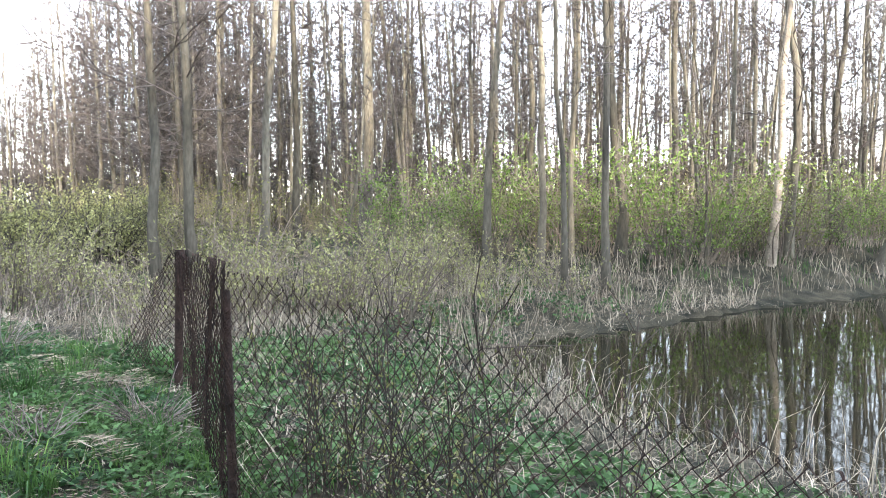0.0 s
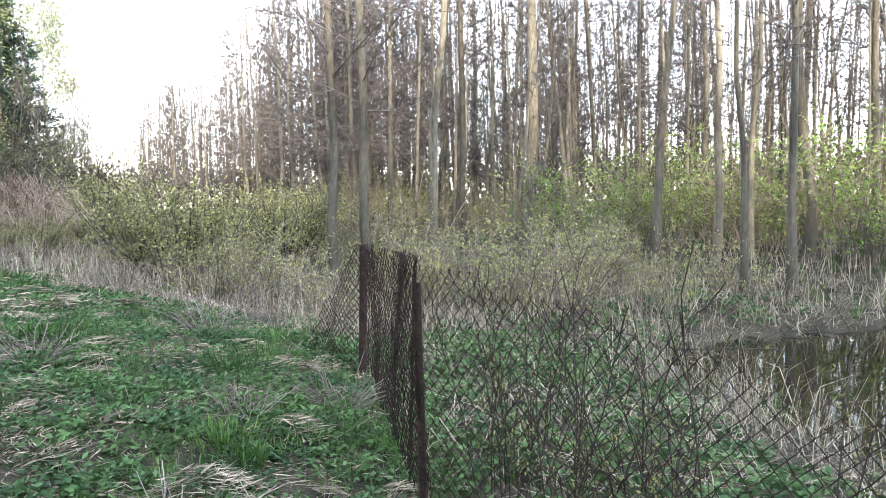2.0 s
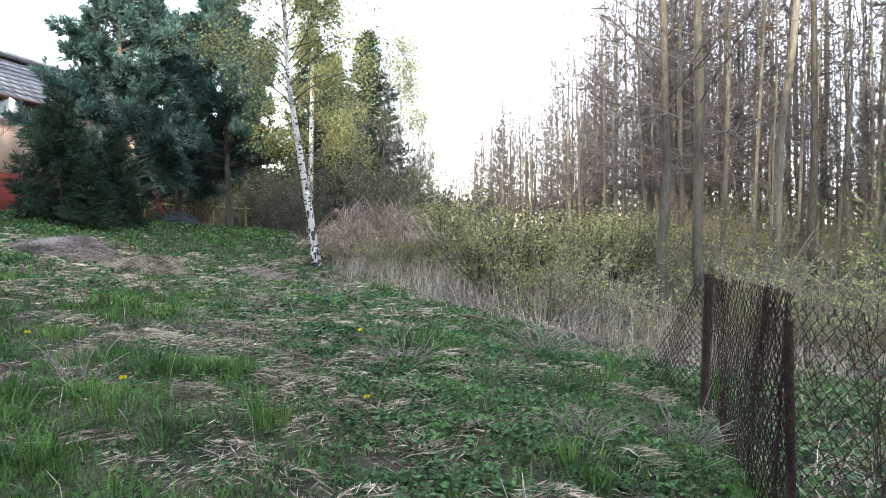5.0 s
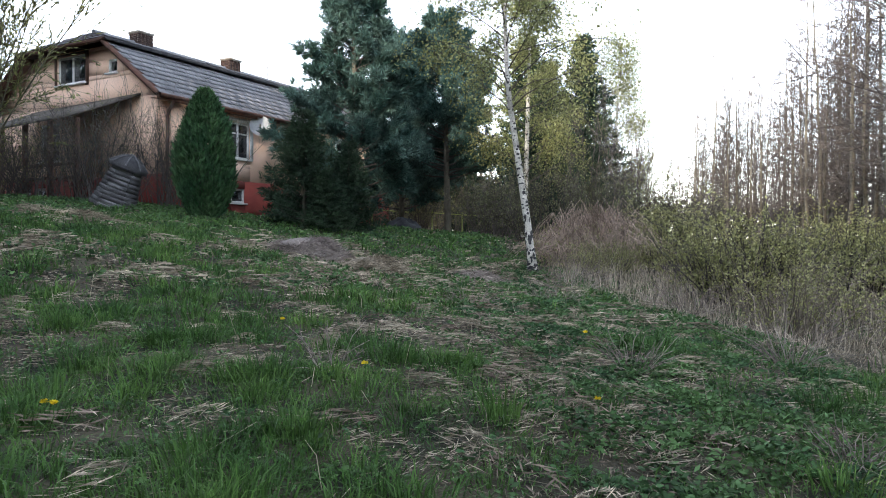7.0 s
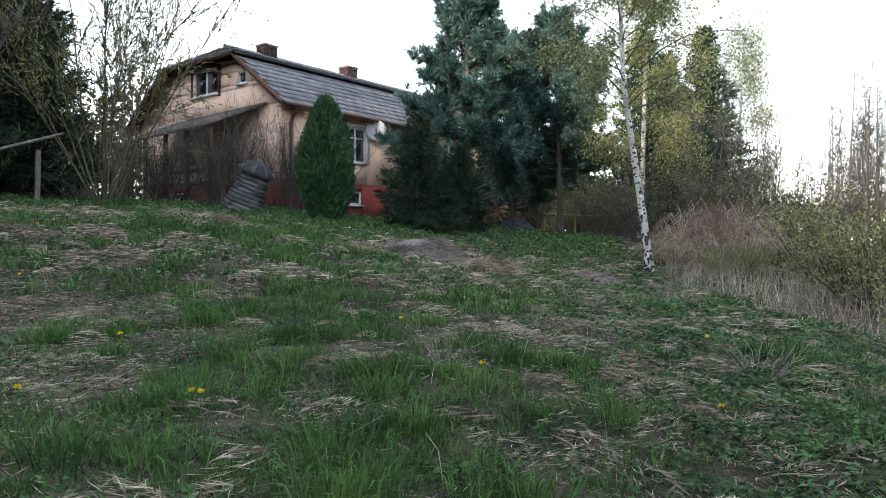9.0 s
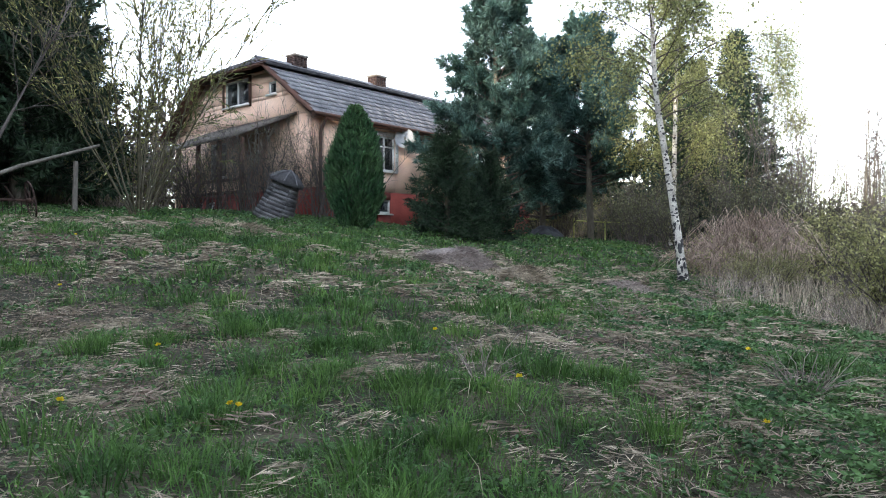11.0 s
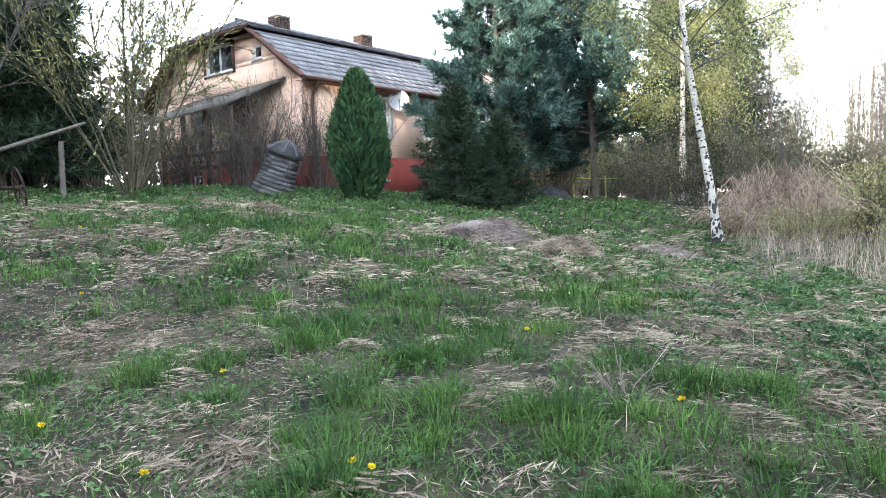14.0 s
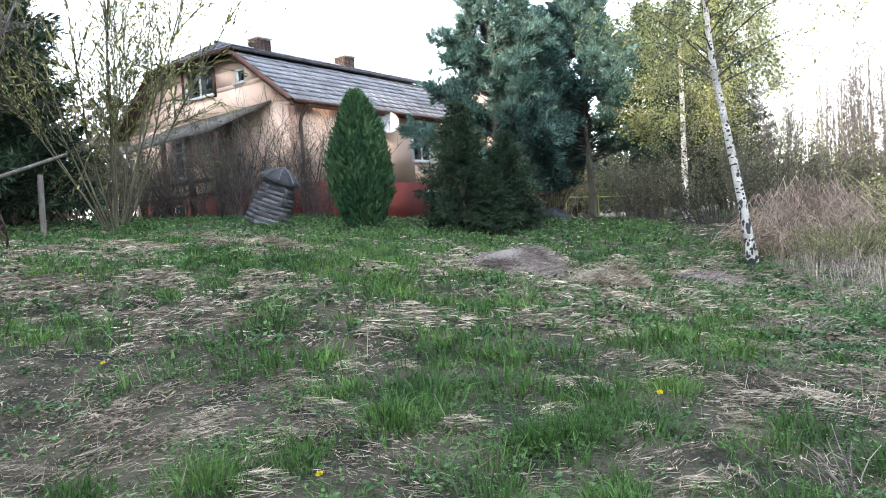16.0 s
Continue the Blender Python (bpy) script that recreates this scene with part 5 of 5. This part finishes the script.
def combed(x, y):
    """The lie of the flattened grass."""
    return 2.2 * np.sin(x * 0.8 + 0.5) + 1.7 * np.sin(y * 1.1 + x * 0.4)


def mats(g, centres, per, rx, length, width, dome):
    """Domed mats of flattened straw, each combed its own way."""
    n = len(centres)
    big = rng.uniform(0.5, 1.5, n)
    ang = rng.uniform(0, 6.283, n)
    r, t = np.sqrt(rng.uniform(size=(n, per))), rng.uniform(0, 6.283, (n, per))
    u, v = r * np.cos(t) * rx * big[:, None], r * np.sin(t) * rx * 0.55 * big[:, None]
    x = centres[:, :1] + u * np.cos(ang)[:, None] - v * np.sin(ang)[:, None]
    y = centres[:, 1:2] + u * np.sin(ang)[:, None] + v * np.cos(ang)[:, None]
    z = height(x, y) + dome * (1 - r * r) * big[:, None]
    litter(g, np.stack([x, y, z], -1).reshape(-1, 3), np.repeat(ang + rng.normal(size=n) * 0.6, per), length, width, 0.012)


gg = Geo()
tussocks(gg, scatter(560, -7, 4.6, 1.2, 5.5, lambda x, y: lawn(x, y) * (1 - 0.75 * weedy(x, y)) * step(0.5, 0.7, fields(x, y))), 110, 0.09, (0.12, 0.21), 0.007)
tussocks(gg, scatter(520, -9, 4, 5.5, 11, lambda x, y: lawn(x, y) * (1 - 0.75 * weedy(x, y)) * step(0.5, 0.7, fields(x, y))), 50, 0.12, (0.11, 0.2), 0.014)
tussocks(gg, scatter(2100, -8, 5, 0.8, 6.5, lambda x, y: lawn(x, y) * (1 - 0.8 * weedy(x, y)) * step(0.44, 0.62, fields(x, y))), 42, 0.06, (0.08, 0.18), 0.0065)
tussocks(gg, scatter(3000, -11, 4, 6.5, 13, lambda x, y: lawn(x, y) * (1 - 0.8 * weedy(x, y)) * step(0.42, 0.62, fields(x, y))), 20, 0.08, (0.08, 0.19), 0.012)
tussocks(gg, scatter(2600, -14, 4, 13, 23, lambda x, y: lawn(x, y) * step(0.42, 0.65, fields(x, y))), 12, 0.12, (0.08, 0.2), 0.022)
for base, lean, h, w in (
    (scatter(50000, -5, 4.5, 0.5, 4.5, lambda x, y: lawn(x, y) * (1 - 0.6 * weedy(x, y)) * (0.25 + 0.6 * lush(x, y))), 0.9, (0.03, 0.09), 0.0065),
    (scatter(95000, -9, 5, 0.5, 7, lambda x, y: lawn(x, y) * (1 - 0.6 * weedy(x, y)) * near(x, y) * (0.12 + 0.7 * lush(x, y))), 0.9, (0.025, 0.08), 0.0075),
    (scatter(42000, -12, 5, 7, 14, lambda x, y: lawn(x, y) * (0.12 + 0.7 * lush(x, y))), 0.8, (0.03, 0.09), 0.013),
    (scatter(34000, -18, 12, 13, 32, lambda x, y: bare_of_house(x, y) * (beyond(x, y) < 3) * (0.25 + 0.6 * lush(x, y))), 0.8, (0.04, 0.11), 0.022),
    (tufts(scatter(1500, -1, 6, -1.5, 6, lambda x, y: ((beyond(x, y) > -3) & (pond_gap(x, y) > 0.6)) * 0.5), 7, 0.05), 0.5, (0.05, 0.16), 0.007),
):
    n = len(base)
    gg.blades(base, rng.normal(size=(n, 3)) * [lean, lean, 0], h[0] + (h[1] - h[0]) * rng.uniform(size=n) ** 1.5, w, rng)
tagged(part("grass", gg, M_GRASS), "green spring grass in uneven tufts on the slope", "grass", kind="stuff")

sg = Geo()
b1_ = scatter(85000, -9, 5, 0.5, 7, lambda x, y: lawn(x, y) * near(x, y) * (0.08 + 0.8 * dry(x, y) + 0.3 * weedy(x, y)))
litter(sg, b1_, combed(b1_[:, 0], b1_[:, 1]), (0.04, 0.16), 0.0046, 0.03)
b2_ = scatter(52000, -12, 5, 7, 14, lambda x, y: lawn(x, y) * (0.08 + 0.8 * dry(x, y) + 0.25 * weedy(x, y)))
litter(sg, b2_, combed(b2_[:, 0], b2_[:, 1]), (0.07, 0.24), 0.011, 0.04)
b3_ = scatter(12000, -14, 6, 14, 23, lambda x, y: lawn(x, y) * (0.1 + 0.7 * dry(x, y)))
litter(sg, b3_, combed(b3_[:, 0], b3_[:, 1]), (0.1, 0.3), 0.02, 0.05)
mats(sg, scatter(420, -8, 4.6, 0.8, 7, lambda x, y: lawn(x, y) * (0.12 + 0.8 * dry(x, y) + 0.2 * weedy(x, y))), 90, 0.17, (0.05, 0.18), 0.0046, 0.06)
mats(sg, scatter(420, -10, 4.6, 7, 14, lambda x, y: lawn(x, y) * (0.12 + 0.8 * dry(x, y))), 60, 0.3, (0.08, 0.28), 0.01, 0.09)
for base, lean, h, w in (
    (scatter(900, -8, 4, 0.8, 9, lambda x, y: lawn(x, y) * 0.6), 0.6, (0.12, 0.4), 0.004),
    (scatter(36000, 0, 14, -3, 12, lambda x, y: (beyond(x, y) > 0) * (pond_gap(x, y) > -0.05) * 0.9), 1.8, (0.06, 0.26), 0.008),
):
    n = len(base)
    sg.blades(base, rng.normal(size=(n, 3)) * [lean, lean, 0], h[0] + (h[1] - h[0]) * rng.uniform(size=n) ** 1.5, w, rng)
tagged(part("dead_grass", sg, M_STRAW), "matted dead grass and straw lying on the lawn", "grass", kind="stuff")

tg = Geo()
for n, y0, y1, size, w in ((95000, 0.6, 7, (0.015, 0.06), 0.008), (50000, 7, 14, (0.03, 0.09), 0.016)):
    base = scatter(n, -11, 4, y0, y1, lambda x, y: lawn(x, y) * (0.05 + 0.95 * step(0.1, 0.8, dry(x, y))))
    litter(tg, base, rng.uniform(0, 6.283, len(base)), size, w, 0.015, 0.3)
mats(tg, scatter(260, -9, 4.6, 1, 12, lambda x, y: lawn(x, y) * dry(x, y)), 60, 0.22, (0.06, 0.2), 0.008, 0.05)
tagged(part("brown_thatch", tg, M_THATCH), "pinkish brown worn thatch in dry patches of the lawn", "grass", kind="stuff")


def cover(name, label, material, batches, category="grass"):
    g = Geo()
    for base, lean, h, w in batches:
        n = len(base)
        g.blades(base, rng.normal(size=(n, 3)) * [lean, lean, 0], h[0] + (h[1] - h[0]) * rng.uniform(size=n) ** 1.5, w, rng)
    return tagged(part(name, g, material), label, category, kind="stuff")


def herb(n, x0, x1, y0, y1, keep, size):
    base = scatter(n, x0, x1, y0, y1, keep)
    b = np.repeat(base, 9, 0)
    m = len(b)
    a = rng.uniform(0, 6.283, m)
    up = rng.uniform(0.02, 1, m)
    b[:, 0] += np.cos(a) * 0.03 * up
    b[:, 1] += np.sin(a) * 0.03 * up
    b[:, 2] += up * size * 1.6
    return b, np.stack([np.cos(a), np.sin(a), rng.uniform(-0.1, 0.6, m)], 1)


hg = Geo()
for n, x0, x1, y0, y1, keep, size in (
    (8500, 0.0, 4.5, 1.0, 7, lambda x, y: lawn(x, y) * (0.2 + 0.8 * step(0.45, 0.62, fields(x * 1.3 + 4, y * 1.2))) * weedy(x, y), 0.036),
    (3600, -2, 4.5, 7, 13.5, lambda x, y: lawn(x, y) * step(0.4, 0.6, fields(x + 4, y)) * step(-4, -0.5, beyond(x, y)), 0.045),
    (7000, -9, 2.5, 0.8, 7, lambda x, y: lawn(x, y) * (0.15 + 0.6 * step(0.5, 0.7, fields(x * 1.5 + 9, y * 1.4))), 0.032),
    (5200, -11, 4, 7, 15, lambda x, y: lawn(x, y) * (0.2 + 0.6 * step(0.45, 0.65, fields(x * 1.2 + 3, y))), 0.055),
    (2200, -13, 4, 15, 22, lambda x, y: lawn(x, y) * 0.6, 0.075),
    (2600, 1, 6.5, -1, 5, lambda x, y: (beyond(x, y) > 0.1) * (pond_gap(x, y) > 0.7) * 0.8, 0.06),
    (1300, 6, 12, 2, 7.5, lambda x, y: (pond_gap(x, y) > 0.25) * (pond_gap(x, y) < 2.5) * step(0.4, 0.7, fields(x, y)), 0.06),
):
    b, d = herb(n, x0, x1, y0, y1, keep, size)
    hg.leaves(b, d, size * 0.6, size * rng.uniform(0.8, 1.6, len(b)), rng, 0.15)
tagged(part("nettles", hg, M_HERB), "low young nettles and weeds spreading by the fence", "weeds", kind="stuff")

cover("reeds", "tall dry straw-coloured reeds and grasses", M_REED, [
    (scatter(9000, 3.2, 12, 4.5, 15, lambda x, y: (pond_gap(x, y) > 0.3) * step(0.0, 1.6, beyond(x, y)) * (0.25 + 0.75 * step(0.3, 0.7, fields(x * 1.4, y)))), 0.4, (0.15, 0.75), 0.007),
    (scatter(17000, 9, 26, -6, 9, lambda x, y: ((pond_gap(x, y) > 0.1) & (pond_gap(x, y) < 4.5)) * (0.3 + 0.7 * step(0.3, 0.7, fields(x, y)))), 0.5, (0.12, 0.65), 0.011),
    (scatter(4200, 3, 9, -3, 4.5, lambda x, y: (np.abs(pond_gap(x, y) - 0.25) < 0.6) * 0.7), 0.4, (0.2, 0.8), 0.006),
    (scatter(4000, 3, 8, 10, 18, lambda x, y: (beyond(x, y) > -0.3) * 0.8), 0.4, (0.2, 0.6), 0.009),
], "reeds")
cover("sedge", "green sedge tussocks among the reeds and under the wood", M_GRASS, [
    (tufts(scatter(900, 4, 24, -5, 15, lambda x, y: (pond_gap(x, y) > 0.2) * (beyond(x, y) > 0.5) * 0.8), 16, 0.09), 0.45, (0.12, 0.35), 0.009),
], "grass")


def heap(name, x, y, rx, ry, h, n, label, material):
    """A heap of strewn stalks over a low mound."""
    a, r = rng.uniform(0, 6.283, n), np.sqrt(rng.uniform(size=n))
    px, py = np.cos(a) * r * rx, np.sin(a) * r * ry
    z = height(x + px, y + py) + h * (1 - r * r) * (0.8 + 0.3 * np.sin(px * 5) * np.cos(py * 6))
    b = rng.uniform(0, 6.283, n)
    d = np.stack([np.cos(b), np.sin(b), rng.normal(size=n) * 0.35], 1)
    ln = rng.uniform(0.1, 0.35, n)
    g = Geo()
    g.leaves(np.stack([x + px, y + py, z], 1) - d * ln[:, None] * 0.5, d, 0.01, ln, rng, 0.3)
    ri, ai = np.meshgrid(np.linspace(0, 1, 7), np.linspace(0, 6.2832, 21), indexing="ij")
    vx, vy = x + np.cos(ai) * ri * rx, y + np.sin(ai) * ri * ry
    vz = height(vx, vy) + h * (1 - ri * ri) - 0.045
    ix = (np.arange(6)[:, None] * 21 + np.arange(20)[None]).reshape(-1, 1) + np.array([[0, 21, 22, 1]])
    g.add(np.stack([vx, vy, vz], -1), ix)
    tagged(part(name, g, material), label, "heap")


# heaps and a thin patch of cut grass left on the lawn
heap("compost_mound", -1.0, 11.3, 0.75, 0.6, 0.32, 4200, "flat heap of old brown cut grass", M_STALK)
heap("compost_mound", -0.05, 10.3, 0.6, 0.45, 0.27, 3200, "flat heap of pale dry cut grass", M_STRAW)
heap("compost_mound", 1.75, 11.5, 0.55, 0.4, 0.16, 1200, "small heap of reddish dry grass", M_STALK)
heap("compost_mound", -4.8, 11.7, 0.7, 0.4, 0.13, 1200, "thin patch of pale cut grass", M_STRAW)

# ---- shoots in the fence ----
for k in range(11):
    q = P0.lerp(P1, rng.uniform(0.5, 1.1)) + Vector((1, -0.25, 0)) * rng.uniform(0.08, 0.9)
    at = at_ground(q.x, q.y)
    ob = thing("fence_sapling", pose(*at), "thin dark sapling shoots with small yellowish leaves by the fence", "sapling", "saplings along the fence")
    tips = []
    for i in range(4):
        a = rng.uniform(0, 6.283)
        bp, br = limb(rng, (math.cos(a) * 0.05, math.sin(a) * 0.05, -0.05), (math.cos(a) * 0.22, math.sin(a) * 0.22, 1), rng.uniform(0.6, 1.35), 0.0042, 0.35, 6)
        g = Geo().tube(bp, np.maximum(br, 0.0018), 4)
        for _ in range(7):
            b0, bd = along(bp, rng.uniform(0.25, 1))
            tp, tr = limb(rng, b0, bd / np.linalg.norm(bd) + rng.normal(size=3) * 0.4, rng.uniform(0.12, 0.35), 0.0028, 0.3, 2)
            g.tube(tp, np.maximum(tr, 0.0012), 3)
            tips.append((tp[0], tp[2]))
        part("shoot", g, M_SHOOT, ob, kind="stuff")
    tips = np.array(tips)
    n = 190
    pick, u = rng.integers(0, len(tips), n), rng.uniform(size=(n, 1))
    fo = Geo().leaves(tips[pick, 0] * (1 - u) + tips[pick, 1] * u, rng.normal(size=(n, 3)) + [0, 0, 0.6], 0.011, rng.uniform(0.012, 0.03, n), rng)
    part("foliage", fo, M_BUD, ob, kind="stuff")



def dandelion(x, y):
    ob = thing("dandelion", pose(*at_ground(x, y)), "yellow dandelion flower in the grass", "flower", "dandelions in the lawn")
    h = rng.uniform(0.07, 0.13)
    part("stalk", Geo().tube([(0, 0, -0.02), (0.01, 0, h * 0.6), (0.005, 0.01, h)], [0.003, 0.003, 0.003], 5), M_GRASS, ob)
    n = 40
    a = rng.uniform(0, 6.283, n)
    d = np.stack([np.cos(a), np.sin(a), rng.uniform(0.1, 1.6, n)], 1)
    part("flower_head", Geo().leaves(np.repeat([[0.005, 0.01, h]], n, 0), d, 0.009, 0.024, rng), M_DANDELION, ob, kind="stuff")


for x, y in ((-2.75, 3.2), (-1.85, 3.25), (-1.95, 3.4), (-3.4, 3.6), (-5.95, 8.75), (-0.4, 3.9), (0.9, 3.6), (-2.9, 4.6), (1.4, 5.2), (-4.6, 6.2), (-1.0, 5.5), (-6.6, 7.0)):
    dandelion(x, y)


def stalk_clump(x, y, r, h, n, label):
    """A broken clump of last year's dead stalks, some fallen outwards."""
    ob = thing("dead_stalk_clump", pose(*at_ground(x, y)), label, "weeds", "clumps of dead stalks")
    g = Geo()
    for _ in range(n):
        a, t = rng.uniform(0, 6.283), rng.uniform(0.1, 1.6)
        p, q = limb(rng, (math.cos(a) * r * 0.3, math.sin(a) * r * 0.3, -0.02), (math.cos(a) * t, math.sin(a) * t, 1.0), h * rng.uniform(0.4, 1.1), 0.0035, 0.5, 3, -0.5)
        g.tube(p, q, 3)
    part("stalk_mass", g, M_STALK, ob, kind="stuff")


for x, y, r, h, n in ((2.75, 2.95, 0.2, 0.4, 60), (2.05, 3.0, 0.25, 0.3, 50), (1.05, 1.95, 0.2, 0.42, 45), (1.55, 4.6, 0.3, 0.35, 50), (2.3, 8.9, 0.6, 0.4, 90), (0.9, 7.6, 0.5, 0.3, 70), (3.1, 10.6, 0.5, 0.7, 90), (-0.6, 4.2, 0.2, 0.35, 30), (3.2, 5.2, 0.3, 0.6, 60), (4.3, 9.0, 0.5, 0.9, 90), (3.7, 12.2, 0.5, 0.8, 80), (5.6, 8.2, 0.6, 0.9, 90)):
    stalk_clump(x, y, r, h, n, "dry broken clump of last year's stalks in the grass")

rock = thing("rubble_lump", pose(*at_ground(-2.94, 2.72)) @ Matrix.Scale(0.45, 4), "charred and whitish lump of rubble on the grass", "stone")
A, B = np.meshgrid(np.linspace(0, 6.2832, 17), np.linspace(-1.2, 1.57, 9), indexing="ij")
rr = 0.2 * (1 + 0.2 * np.sin(A * 3 + B * 4) + 0.15 * np.sin(A * 5 - B * 3))
idx = (np.arange(16)[:, None] * 9 + np.arange(8)[None]).reshape(-1, 1) + np.array([[0, 9, 10, 1]])
part("lump", Geo().add(np.stack([rr * np.cos(A) * np.cos(B) * 1.4, rr * np.sin(A) * np.cos(B), rr * np.sin(B) * 0.7 + 0.06], -1), idx), M_STONE, rock)

# ---- far woods that close the place all round, one added as a sun block ----


def tree_line(name, pts, heights, n, size, label):
    """A long uneven belt of distant trees: stems and clumps of twig and leaf."""
    g = Geo()
    pts, heights = np.array(pts, float), np.array(heights, float)
    seg = np.linalg.norm(np.diff(pts, axis=0), axis=1)
    cum = np.concatenate([[0], np.cumsum(seg)])
    u = rng.uniform(0, cum[-1], n)
    x, y, h = np.interp(u, cum, pts[:, 0]), np.interp(u, cum, pts[:, 1]), np.interp(u, cum, heights)
    x, y = x + rng.normal(size=n) * 2.5, y + rng.normal(size=n) * 2.5
    h = h * (0.8 + 0.2 * np.sin(u * 0.7) * np.sin(u * 0.23 + 1) + 0.08 * np.sin(u * 2.9))
    z = height(x, y) + h * rng.uniform(0, 1, n) ** 0.8
    g.leaves(np.stack([x, y, z], 1), rng.normal(size=(n, 3)) + [0, 0, 0.5], size * rng.uniform(0.5, 1, n), size * rng.uniform(0.7, 1.6, n), rng)
    for i in range(int(cum[-1] / 1.6)):
        v = rng.uniform(0, cum[-1])
        px, py, ph = np.interp(v, cum, pts[:, 0]), np.interp(v, cum, pts[:, 1]), np.interp(v, cum, heights)
        b = at_ground(px, py)
        g.tube([b, b + Vector((rng.normal() * 0.3, 0, ph * 0.95))], [0.16, 0.04], 5)
    tagged(part(name, g, M_FARWOOD), label, "wood", kind="stuff")


tree_line("far_wood", [(34, 110), (10, 75), (-15, 60), (-40, 45), (-48, 20)], [9, 8, 10, 12, 14], 34000, 0.55, "distant wood beyond the house")
# added belt out of view; its heights set how high the sun is blocked
tree_line("far_wood", [(-52, 14), (-38, -2), (-33, -7), (-27, -13), (-8, -32), (14, -50), (40, -48)], [22, 22, 22, 21, 17, 11, 9], 36000, 1.5, "unseen tall tree belt added to block the low sun")
tree_line("far_wood", [(40, -45), (64, -30), (70, 20), (62, 70), (36, 108)], [8, 6, 5, 5, 7], 26000, 0.5, "depth of the alder wood")
